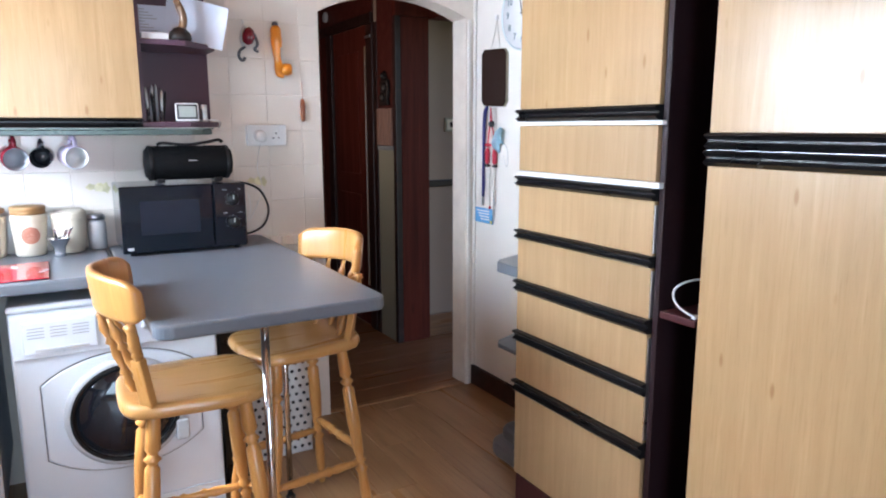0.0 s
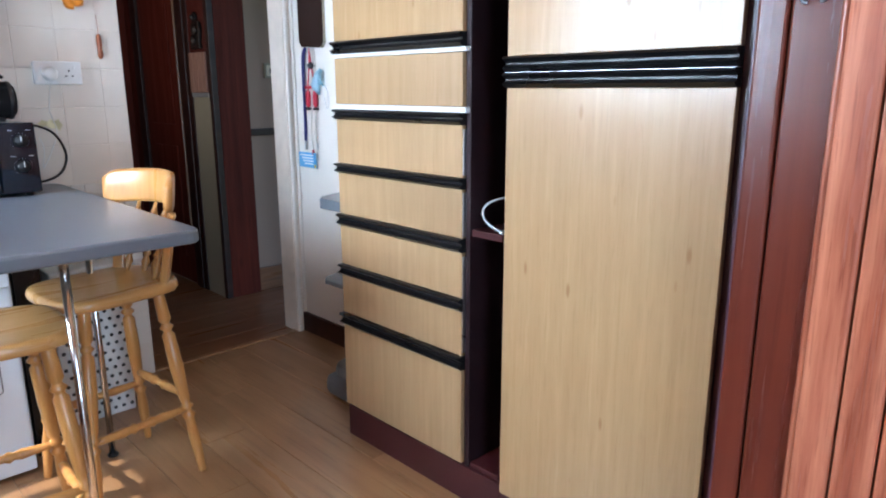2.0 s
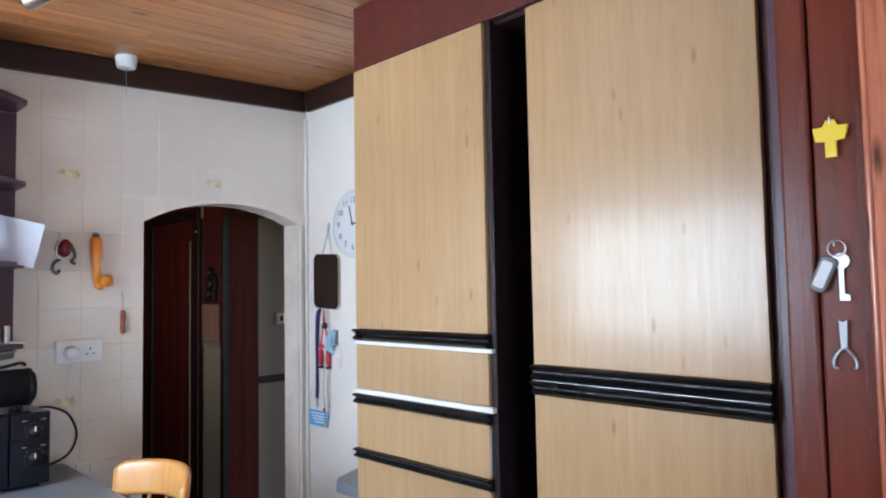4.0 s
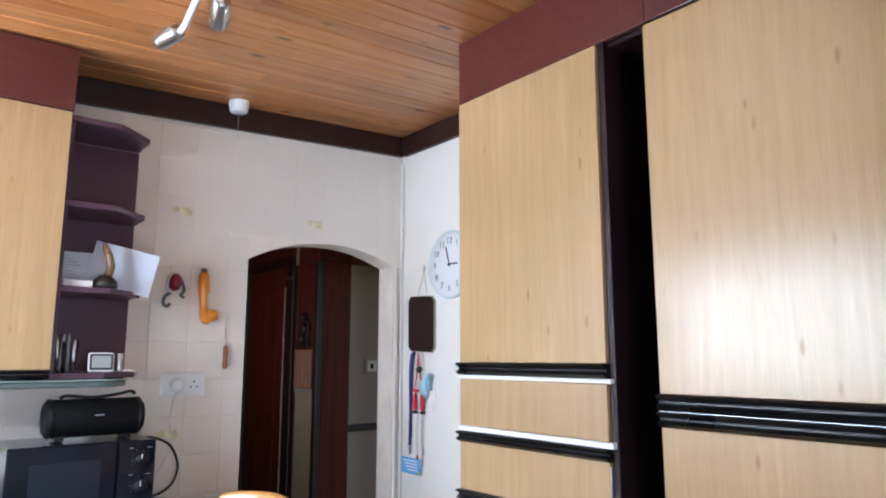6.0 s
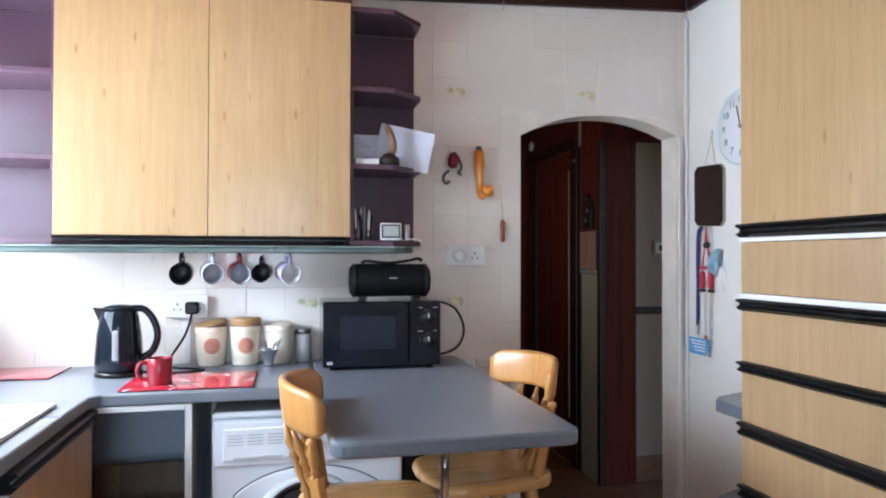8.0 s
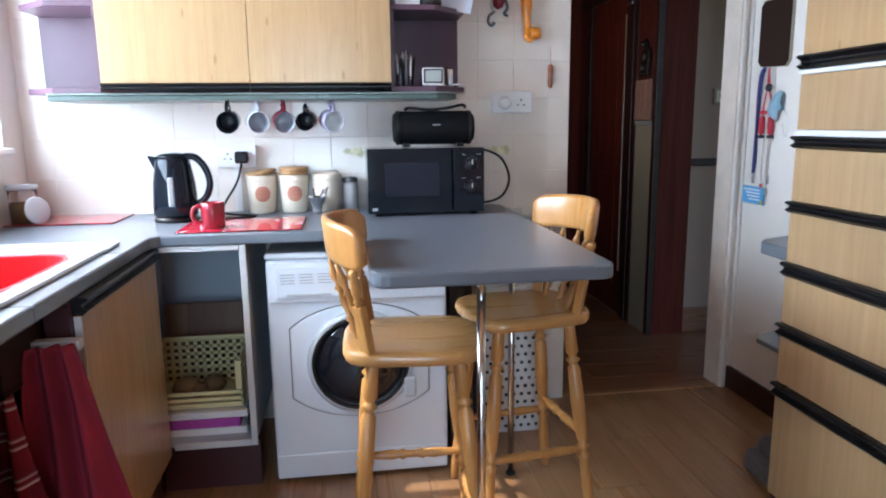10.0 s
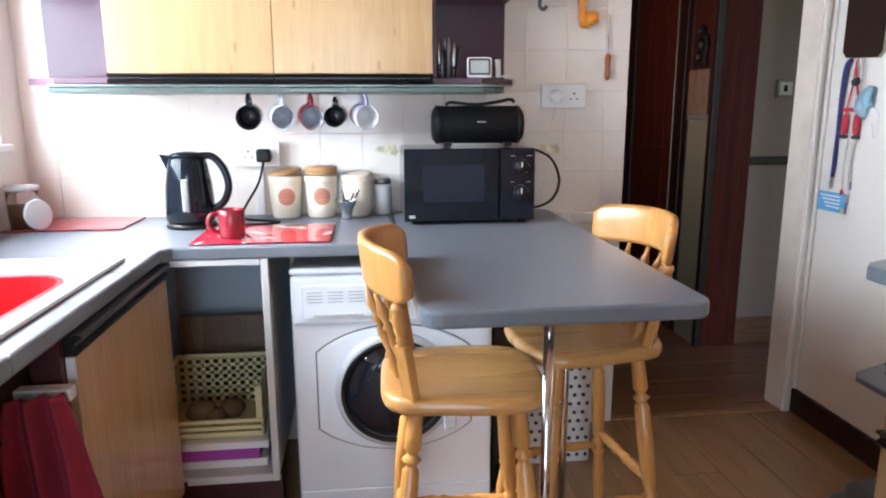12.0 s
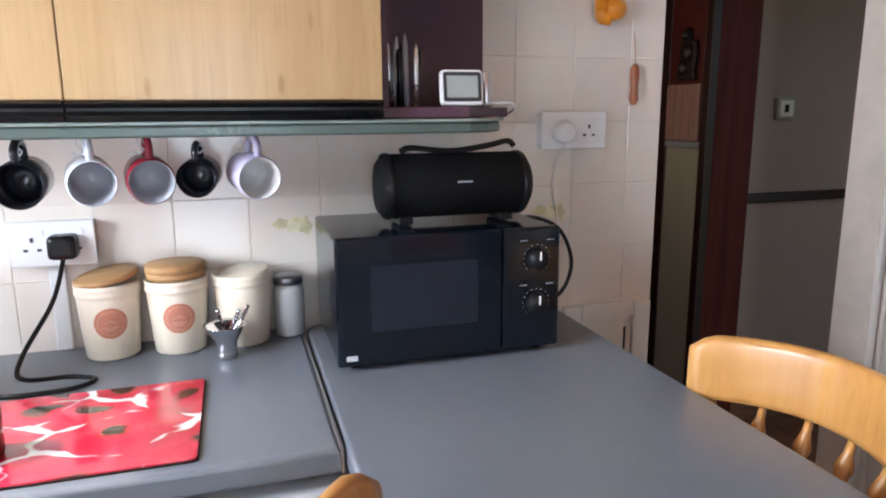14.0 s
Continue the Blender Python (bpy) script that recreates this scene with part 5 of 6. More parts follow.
tidy = thing("teabag_tidy", (0.296, 3.195, TOP), "small silver teaspoon holder with spoons", "holder")
part("cup", spin(bm_new(), [(0.018, 0.0), (0.021, 0.002), (0.019, 0.012), (0.022, 0.036), (0.040, 0.066), (0.042, 0.068), (0.037, 0.064), (0.018, 0.034)], 0.296, 3.195, TOP, 20), M_CHROME, tidy)
for a, dx, dz in ((20, 0.045, 0.104), (150, -0.012, 0.100), (60, 0.028, 0.096)):
    part("spoon", tube(bm_new(), [(0.296, 3.195, TOP + 0.036), (0.296 + dx * 0.6, 3.195, TOP + 0.07), (0.296 + dx, 3.19, TOP + dz)], 0.0042, 8), M_CHROME, tidy)

# microwave oven
MF = 3.030
mw = thing("microwave", (0.712, 3.19, TOP), "black microwave oven with two round dials", "microwave")
part("casing", box(bm_new(), 0.494, 0.932, MF + 0.022, 3.338, TOP + 0.014, 1.168, 0.006, 2), M_GLOSSBLACK, mw)
fr = part("door", box(bm_new(), 0.492, 0.812, MF, MF + 0.0215, TOP + 0.012, 1.170, 0.005, 2), M_GLOSSBLACK, mw)
part("control_panel", box(bm_new(), 0.814, 0.934, MF, MF + 0.0215, TOP + 0.012, 1.170, 0.005, 2), M_GLOSSBLACK, mw)
part("door_window", box(bm_new(), 0.556, 0.762, MF - 0.0012, MF - 0.0002, 0.992, 1.116), M_MWWINDOW, fr, "smoked glass window")
part("badge", box(bm_new(), 0.507, 0.528, MF - 0.0014, MF - 0.0002, 0.940, 0.950), M_GREYPL, fr)
for kz in (1.108, 1.020):
    dial = part("dial", spin(bm_new(), [(0.021, 0.0), (0.022, 0.003), (0.019, 0.016), (0.016, 0.018), (0.0, 0.018)], 0.884, MF - 0.0002, kz, 28, (90, 0, 0)), M_BLACK, mw, "round black dial")
    part("pointer", box(bm_new(), 0.8825, 0.8855, MF - 0.020, MF - 0.0185, kz, kz + 0.017), M_WHITEPL, dial)
    ticks = bm_new()
    for k_ in range(13):
        a = radians(-40 + k_ * 260 / 12)
        cx, cz = 0.884 + 0.028 * math.cos(a), kz + 0.028 * math.sin(a)
        box(ticks, cx - 0.0007, cx + 0.0007, MF - 0.0008, MF - 0.0002, cz - 0.0007, cz + 0.0007)
    for q in (-1, 1):
        box(ticks, 0.884 + q * 0.028 - 0.008, 0.884 + q * 0.028 + 0.008, MF - 0.0008, MF - 0.0002, kz + 0.036, kz + 0.0372)
    part("scale_marks", ticks, M_GREYPL, mw, "white printed scale")
for fx in (0.53, 0.90):
    for fy in (3.07, 3.31):
        part("foot", spin(bm_new(), [(0.012, 0), (0.012, 0.014)], fx, fy, TOP, 14), M_BLACK, mw)
mc = tube(bm_new(), [(0.925, 3.25, 1.150), (0.985, 3.262, 1.150), (1.055, 3.272, 1.115), (1.090, 3.276, 1.035), (1.066, 3.276, 0.965), (1.00, 3.27, 0.935), (0.925, 3.26, 0.945)], 0.0048, 8)
part("power_cord", mc, M_BLACK, mw)

# portable loudspeaker on the microwave
sk = thing("portable_speaker", (0.757, 3.17, 1.170), "black cylindrical portable speaker with a strap handle", "speaker")
SZ = 1.244
part("body", lathe(bm_new(), [(0.0, 0.0), (0.050, 0.001), (0.061, 0.012), (0.064, 0.03), (0.064, 0.285), (0.061, 0.303), (0.050, 0.314), (0.0, 0.315)], pose(0.600, 3.17, SZ, 0, 90, 0), 44), M_FABRIC, sk)
for x_ in (0.611, 0.890):
    part("end_ring", lathe(bm_new(), [(0.0645, 0.0), (0.0665, 0.004), (0.0665, 0.010), (0.0645, 0.014)], pose(x_, 3.17, SZ, 0, 90, 0), 44, False), M_BLACK, sk)
st = bm_new()
tube(st, [(0.645, 3.155, 1.312), (0.665, 3.155, 1.320), (0.72, 3.155, 1.314), (0.765, 3.155, 1.313), (0.83, 3.155, 1.322), (0.87, 3.155, 1.330), (0.885, 3.155, 1.320)], 0.006, 8)
part("strap", st, M_BLACK, sk)
part("name_plate", box(bm_new(), 0.748, 0.778, 3.1045, 3.1065, 1.253, 1.2565), M_GREYINK, sk)
for x_ in (0.65, 0.86):
    part("foot", box(bm_new(), x_ - 0.014, x_ + 0.014, 3.13, 3.21, 1.1705, 1.186, 0.003), M_BLACK, sk)

# mugs hung from hooks under the pelmet
for x_, o, i_, lb in ((-0.020, M_NAVYMUG, M_NAVYMUG, "charcoal mug hung by its handle"), (0.073, M_WHITE, M_MUGIN, "white mug with a grey inside hung by its handle"), (0.171, M_RED, M_MUGIN, "red mug with a grey inside hung by its handle"), (0.274, M_NAVYMUG, M_NAVYMUG, "dark blue mug hung by its handle"), (0.349, M_LILAC, M_WHITEPL, "lilac mug with a white inside hung by its handle")):
    yaw = {-0.020: 0, 0.073: 14, 0.171: 12, 0.274: -10, 0.349: 16}[x_]
    # handle up, mouth towards the room
    m = Matrix.Translation((x_ + 0.004, 3.228, 1.280)) @ pose(0, 0, 0, 0, 0, yaw) @ pose(0, 0, 0, 96, 0, 0) @ pose(0, 0, 0, 0, 0, 90) @ Matrix.Scale(0.88 if x_ == 0.274 else 1.03, 4)
    mug("hanging_mug", m, o, i_, lb, "mugs under the cabinets")
for x_ in (-0.12, -0.020, 0.073, 0.171, 0.274, 0.349):
    solo("cup_hook", tube(bm_new(), [(x_, 3.180, 1.350), (x_, 3.180, 1.336), (x_ + 0.008, 3.180, 1.327), (x_, 3.180, 1.318), (x_ - 0.008, 3.180, 1.324)], 0.0015, 6), M_SATIN, "small metal cup hook under the shelf board", "hook", "cup hooks")


# ---- wall fittings ----
def socket(x0, x1, z0, z1, y, name="double_socket", label="white double wall socket on the tiles"):
    s_ = thing(name, ((x0 + x1) / 2, y, z0), label, "socket")
    part("back_box", box(bm_new(), x0 + 0.004, x1 - 0.004, y - 0.030, y, z0 + 0.004, z1 - 0.004, 0.002), M_WHITEPL, s_)
    part("face_plate", box(bm_new(), x0, x1, y - 0.038, y - 0.0302, z0, z1, 0.003, 2), M_WHITEPL, s_)
    w_, cz = x1 - x0, (z0 + z1) / 2
    for cx in (x0 + w_ * 0.27, x0 + w_ * 0.73):
        holes = bm_new()
        box(holes, cx - 0.003, cx + 0.003, y - 0.0388, y - 0.0381, cz + 0.004, cz + 0.013)
        for q in (-1, 1):
            box(holes, cx + q * 0.012 - 0.004, cx + q * 0.012 + 0.004, y - 0.0388, y - 0.0381, cz - 0.014, cz - 0.009)
        part("pin_holes", holes, M_INK, s_)
        part("rocker", box(bm_new(), cx - 0.004 + 0.018, cx + 0.004 + 0.018, y - 0.0405, y - 0.0382, cz + 0.016, cz + 0.028, 0.001, 1), M_WHITEPL, s_)
    return s_


socket(1.026, 1.196, 1.300, 1.388, 3.360)
part_plug = lathe(bm_new(), [(0.026, 0.0), (0.027, 0.004), (0.025, 0.028), (0.018, 0.034), (0.0, 0.035)], pose(1.078, 3.3215, 1.340, 90), 24)
solo("plug_adapter", part_plug, M_WHITEPL, "round white plug-in adapter in the socket", "plug")
socket(-0.094, 0.060, 1.096, 1.186, 3.360)
structure("trunking", box(bm_new(), -0.035, -0.005, 3.340, 3.3597, 0.916, 1.095, 0.003), M_WHITEPL, "white cable trunking below the socket", "trim")
lead = tube(bm_new(), [(1.078, 3.300, 1.315), (1.075, 3.335, 1.27), (1.070, 3.345, 1.20), (1.085, 3.340, 1.12), (1.060, 3.340, 1.05), (1.02, 3.335, 0.98), (1.03, 3.335, 1.05), (1.02, 3.34, 1.10)], 0.0015, 6)
solo("thin_white_lead", lead, M_WHITEPL, "thin white lead hanging from the adapter", "cable")

sw = thing("light_switch", (2.53, 4.214, 1.35), "cream light switch with a brass surround on the hall wall", "switch")
part("surround", box(bm_new(), 2.513, 2.603, 4.196, 4.214, 1.350, 1.438, 0.003), M_CREAMPANEL, sw)
part("plate", box(bm_new(), 2.524, 2.592, 4.190, 4.1957, 1.361, 1.427, 0.003), M_CREAM, sw)
part("rocker", box(bm_new(), 2.544, 2.562, 4.184, 4.1897, 1.378, 1.410, 0.002), M_BROWNBOARD, sw)

pull = thing("pull_switch", (1.272, 3.285, 2.53), "white ceiling pull switch with a cord", "switch")
part("housing", lathe(bm_new(), [(0.044, 0.052), (0.044, 0.036), (0.038, 0.004), (0.034, 0.0), (0.0, 0.0)], pose(1.266, 3.286, 2.508), 28, False), M_WHITEPL, pull)
part("cord", tube(bm_new(), [(1.266, 3.286, 2.510), (1.266, 3.286, 2.47), (1.267, 3.286, 2.40)], 0.0012, 6), M_GREYSHELF, pull)

# ceiling spotlight bar
spot = thing("spotlight_bar", (0.82, 2.40, 2.535), "white ceiling spotlight bar with chrome heads", "ceiling light")
part("ceiling_plate", lathe(bm_new(), [(0.055, 0.0), (0.055, -0.022), (0.045, -0.030), (0.0, -0.030)], pose(0.80, 2.34, 2.534), 28, False), M_WHITEPL, spot)
part("arm", tube(bm_new(), [(0.80, 2.34, 2.505), (0.79, 2.40, 2.50), (0.80, 2.50, 2.492), (0.805, 2.58, 2.478), (0.79, 2.62, 2.458)], 0.011, 10), M_WHITEPL, spot)
part("arm", tube(bm_new(), [(0.80, 2.34, 2.505), (0.83, 2.34, 2.49), (0.842, 2.36, 2.475)], 0.010, 10), M_WHITEPL, spot)
for a, c_ in (((0.795, 2.60, 2.470), (0.765, 2.69, 2.458)), ((0.838, 2.345, 2.480), (0.870, 2.46, 2.460))):
    hd = part("lamp_head", turned(bm_new(), a, c_, [(0, 0.020), (0.05, 0.026), (0.55, 0.028), (0.9, 0.029), (1.0, 0.0275)], 22), M_SATIN, spot, "satin chrome lamp head")
    v_ = (Vector(c_) - Vector(a)).normalized()
    part("bulb", turned(bm_new(), Vector(c_) - v_ * 0.004, Vector(c_) + v_ * 0.002, [(0, 0.023), (1, 0.022)], 20), M_GREYPL, hd)

# papers, ornament and pens on the end shelf
def merged(bm, m):
    bm.transform(m)
    return bm


def card(name, w, h, m, mat_, label, t=0.0012):
    b_ = bm_new()
    box(b_, -w / 2, w / 2, -t / 2, t / 2, 0, h)
    b_.transform(m)
    return solo(name, b_, mat_, label, "paper")


card("letter", 0.22, 0.16, pose(0.800, 3.175, 1.690, 0, 12, -14), M_BLUEPAPER, "large pale blue letter leaning out of the shelf")
lt = thing("printed_letter", (0.685, 3.20, 1.6895), "printed white letter standing on the shelf", "letter")
LM = pose(0.680, 3.205, 1.6895, -5, 0, -3)
part("sheet", merged(box(bm_new(), -0.075, 0.075, -0.0006, 0.0006, 0, 0.135), LM), M_BLUEPAPER, lt)
for k_ in range(8):
    w_ = 0.030 + 0.014 * ((k_ * 5) % 4)
    part("printed_line", merged(box(bm_new(), -0.066, -0.066 + w_, -0.0012, -0.0008, 0.118 - 0.011 * k_, 0.121 - 0.011 * k_), LM), M_GREYINK, lt)
solo("paper_stack", box(bm_new(), 0.613, 0.705, 3.09, 3.20, 1.6885, 1.712, 0.002), M_PAPER, "stack of white papers on the shelf", "paper")
fig = thing("curved_ornament", (0.748, 3.115, 1.6885), "brown horn ornament on a round black base", "ornament")
part("base", lathe(bm_new(), [(0.036, 0.0), (0.042, 0.008), (0.038, 0.028), (0.020, 0.046), (0.0, 0.052)], pose(0.748, 3.115, 1.6885), 20), M_DARKFIG, fig)
part("horn", turned(tube(bm_new(), [(0.748, 3.115, 1.722), (0.760, 3.115, 1.745), (0.763, 3.115, 1.775), (0.752, 3.115, 1.812)], 0.0135, 12), (0.752, 3.115, 1.810), (0.736, 3.115, 1.850), [(0, 0.0135), (0.5, 0.012), (1, 0.004)], 12), M_HORN, fig)
for k_, (x_, y_, hh, m_) in enumerate(((0.624, 3.12, 0.125, M_SATIN), (0.638, 3.10, 0.105, M_BLACK), (0.652, 3.12, 0.135, M_GREYSHELF), (0.664, 3.10, 0.118, M_SATIN), (0.646, 3.16, 0.120, M_BLACK), (0.632, 3.15, 0.132, M_GREYPL), (0.672, 3.14, 0.112, M_BLACK))):
    pen = turned(bm_new(), (x_, y_, 1.3985), (x_ - 0.006 + 0.004 * k_, y_ + 0.02, 1.3985 + hh), [(0, 0.005), (0.8, 0.0055), (0.9, 0.0045), (1, 0.0015)], 10)
    solo("pen", pen, m_, "slim pen standing upright on the shelf", "pen", "pens on the end shelf")
dg = thing("digital_thermometer", (0.752, 3.105, 1.3985), "white and grey digital display on the shelf", "thermometer")
b_ = bm_new()
prism(b_, round_rect(-0.041, 0.041, 0, 0.066, 0.008), 0, 0.018, 0.004, pose(0.752, 3.100, 1.3985, 80, 0, -4))
part("casing", b_, M_WHITEPL, dg)
b_ = bm_new()
prism(b_, round_rect(-0.0365, 0.0365, 0.006, 0.061, 0.005), 0.0185, 0.0192, 0, pose(0.752, 3.100, 1.3985, 80, 0, -4))
part("screen_bezel", b_, M_INK, dg)
b_ = bm_new()
prism(b_, round_rect(-0.030, 0.030, 0.013, 0.054, 0.002), 0.0194, 0.0199, 0, pose(0.752, 3.100, 1.3985, 80, 0, -4))
part("screen", b_, M_SCREEN, dg)
solo("small_tube", lathe(bm_new(), [(0.012, 0), (0.0125, 0.004), (0.0125, 0.062), (0.011, 0.065)], pose(0.822, 3.15, 1.3985), 18), M_SATIN, "small metal tube standing on the shelf", "tube")
lead = tube(bm_new(), [(0.80, 3.14, 1.402), (0.84, 3.10, 1.405), (0.865, 3.11, 1.402), (0.885, 3.16, 1.392), (0.893, 3.25, 1.375)], 0.0025, 6)
solo("display_lead", lead, M_WHITEPL, "thin white lead trailing over the shelf edge", "cable")

# ornaments on the tiled wall beside the archway
an = thing("wall_charm", (1.05, 3.35, 1.66), "red and pewter lobster-shaped charm hung on the tiles", "ornament")
part("hook", tube(bm_new(), [(1.038, 3.358, 1.815), (1.038, 3.345, 1.812), (1.040, 3.340, 1.80)], 0.0025, 6), M_SATIN, an)
part("charm_body", lathe(bm_new(), [(0.002, 0), (0.020, 0.01), (0.026, 0.035), (0.018, 0.062), (0.004, 0.074)], pose(1.052, 3.336, 1.715, 0, 8, 0), 14), M_RED, an)
part("charm_arm", tube(bm_new(), [(1.045, 3.335, 1.79), (1.03, 3.335, 1.765), (1.026, 3.335, 1.73), (1.036, 3.335, 1.71)], 0.006, 8), M_SATIN, an)
part("charm_arm", tube(bm_new(), [(1.072, 3.335, 1.775), (1.085, 3.335, 1.752), (1.093, 3.335, 1.72), (1.080, 3.335, 1.70), (1.095, 3.335, 1.69)], 0.006, 8), M_STONE, an)
part("charm_tail", tube(bm_new(), [(1.040, 3.336, 1.708), (1.018, 3.336, 1.69), (1.014, 3.336, 1.665), (1.028, 3.336, 1.652), (1.040, 3.336, 1.664)], 0.0065, 8), M_STONE, an)
org = thing("orange_bottle_opener", (1.19, 3.35, 1.58), "orange novelty pipe-shaped wall ornament", "ornament")
b_ = turned(bm_new(), (1.170, 3.332, 1.800), (1.178, 3.332, 1.615), [(0, 0.014), (0.06, 0.022), (0.35, 0.024), (0.6, 0.020), (0.75, 0.016), (1, 0.017)], 18)
part("stem", b_, M_ORANGE, org)
b_ = lathe(bm_new(), [(0.002, -0.026), (0.020, -0.022), (0.026, 0), (0.022, 0.020), (0.002, 0.026)], pose(1.210, 3.330, 1.622, 0, 84, 0), 18)
tube(b_, [(1.176, 3.332, 1.625), (1.180, 3.332, 1.603), (1.198, 3.331, 1.600)], 0.015, 12)
part("bowl", b_, M_ORANGE, org)
part("cap", lathe(bm_new(), [(0.012, 0), (0.014, 0.006), (0.010, 0.016), (0.0, 0.018)], pose(1.170, 3.332, 1.800), 14), M_STONE, org)
part("clip", box(bm_new(), 1.182, 1.188, 3.304, 3.309, 1.66, 1.71, 0.001, 1), M_SATIN, org)
hang = turned(bm_new(), (1.283, 3.346, 1.500), (1.283, 3.346, 1.402), [(0, 0.004), (0.08, 0.010), (0.3, 0.0115), (0.55, 0.009), (0.85, 0.0115), (1, 0.005)], 12)
tube(hang, [(1.283, 3.3575, 1.575), (1.284, 3.352, 1.55), (1.283, 3.346, 1.50)], 0.0012, 6)
solo("carved_charm", hang, M_CHARM, "small carved orange-brown charm on a thread", "ornament")

ap = thing("access_panel", (1.24, 3.355, 0.60), "cream painted access panel with a dark slot on the tiles", "access panel")
for x0_, x1_, z0_, z1_ in ((1.110, 1.160, 0.55, 0.900), (1.312, 1.362, 0.55, 0.900), (1.161, 1.311, 0.858, 0.900)):
    part("frame", box(bm_new(), x0_, x1_, 3.342, 3.3575, z0_, z1_, 0.003), M_PAINT, ap)
part("flap", box(bm_new(), 1.162, 1.310, 3.350, 3.3575, 0.55, 0.856, 0.002), M_PAINT, ap)
part("slot", box(bm_new(), 1.288, 1.293, 3.3480, 3.3497, 0.765, 0.830), M_INK, ap)

# side wall: clock, board, lanyards and shelves
clk = thing("wall_clock", (2.198, 2.93, 1.73), "round white wall clock with large numerals", "clock")
CM = pose(2.199, 2.950, 1.880, 0, -90, 0)
part("case", lathe(bm_new(), [(0.150, 0.0), (0.161, 0.004), (0.162, 0.016), (0.158, 0.022), (0.1545, 0.020), (0.1535, 0.012)], CM, 56), M_CLOCKRIM, clk, "pale blue-grey rim")
part("dial", lathe(bm_new(), [(0.0, 0.0165), (0.153, 0.0165), (0.153, 0.0175), (0.0, 0.0176)], CM, 48), M_PAPER, clk)
LET = pose(0, 0, 0, 90, 0, -90)
for n_ in range(1, 13):
    a = radians(90 - 30 * n_)
    yy, zz2 = 2.950 - 0.112 * math.cos(a), 1.880 + 0.112 * math.sin(a)
    part("numeral", text_mesh(bm_new(), str(n_), 0.043, Matrix.Translation((2.1805, yy, zz2)) @ LET), M_CLOCKINK, clk)
for a_, ln, w_ in ((-22, 0.090, 0.006), (84, 0.060, 0.007)):
    hnd = bm_new()
    box(hnd, -w_ / 2, w_ / 2, -0.0008, 0.0008, -0.012, ln)
    hnd.transform(Matrix.Translation((2.1785, 2.950, 1.880)) @ pose(0, 0, 0, 0, 0, -90) @ pose(0, 0, 0, 0, a_ - 90 + 96, 0))
    part("hand", hnd, M_INK, clk)

bd = thing("hanging_board", (2.19, 3.18, 1.48), "dark brown memo board with clipped corners on a string", "board")
oc = [(3.074, 1.495), (3.096, 1.472), (3.258, 1.480), (3.280, 1.502), (3.280, 1.728), (3.258, 1.750), (3.096, 1.742), (3.074, 1.720)]
TOEAST = Matrix(((0, 0, 1, 0), (1, 0, 0, 0), (0, 1, 0, 0), (0, 0, 0, 1)))
part("frame", prism(bm_new(), oc, 2.186, 2.199, 0.002, TOEAST), M_CREAMPANEL, bd, "pale edge")
cc = [((y_ - 3.177) * 0.985 + 3.177, (z_ - 1.611) * 0.99 + 1.611) for y_, z_ in oc]
part("panel", prism(bm_new(), cc, 2.182, 2.1858, 0.001, TOEAST), M_BROWNBOARD, bd)
part("string", tube(bm_new(), [(2.192, 3.135, 1.742), (2.194, 3.155, 1.82), (2.196, 3.168, 1.885)], 0.0018, 6), M_STRING, bd)
part("string", tube(bm_new(), [(2.192, 3.215, 1.745), (2.194, 3.185, 1.82), (2.196, 3.168, 1.885)], 0.0018, 6), M_STRING, bd)
part("hook", box(bm_new(), 2.186, 2.1995, 3.160, 3.176, 1.876, 1.900, 0.003), M_WHITEPL, bd)

lan = thing("lanyard", (2.19, 3.25, 0.97), "navy lanyard hanging with a metal clip", "lanyard", "lanyards below the board")
part("ribbon", tube(bm_new(), [(2.188, 3.235, 1.474), (2.19, 3.262, 1.45), (2.19, 3.270, 1.36), (2.19, 3.268, 1.22), (2.19, 3.262, 1.10), (2.19, 3.268, 1.03)], 0.006, 8), M_NAVY, lan)
part("ribbon", tube(bm_new(), [(2.188, 3.232, 1.474), (2.186, 3.245, 1.44), (2.186, 3.256, 1.33), (2.186, 3.262, 1.18), (2.188, 3.268, 1.03)], 0.006, 8), M_NAVY, lan)
part("clip", box(bm_new(), 2.184, 2.194, 3.262, 3.275, 0.985, 1.03, 0.002), M_SATIN, lan)
lan = thing("red_cord_charm", (2.19, 3.19, 1.15), "red cord charm with beads below the board", "lanyard", "lanyards below the board")
for dy in (0.0, 0.045):
    part("cord", tube(bm_new(), [(2.19, 3.205, 1.474), (2.188, 3.21 - dy * 0.5, 1.38), (2.188, 3.225 - dy * 1.4, 1.30), (2.188, 3.225 - dy * 1.4, 1.20)], 0.0035, 8), M_REDCORD, lan)
    part("bead", lathe(bm_new(), [(0.003, 0), (0.012, 0.008), (0.013, 0.05), (0.010, 0.075), (0.003, 0.08)], pose(2.186, 3.225 - dy * 1.4, 1.195), 12), M_REDCORD, lan)
    part("bead_end", lathe(bm_new(), [(0.004, 0), (0.014, 0.002), (0.014, 0.012), (0.004, 0.014)], pose(2.186, 3.225 - dy * 1.4, 1.181), 12), M_INK, lan)
part("bar", box(bm_new(), 2.180, 2.192, 3.150, 3.245, 1.283, 1.297, 0.003), M_REDCORD, lan)
part("knob", lathe(bm_new(), [(0.003, 0), (0.016, 0.008), (0.018, 0.02), (0.008, 0.032)], pose(2.186, 3.19, 1.375), 14), M_INK, lan)
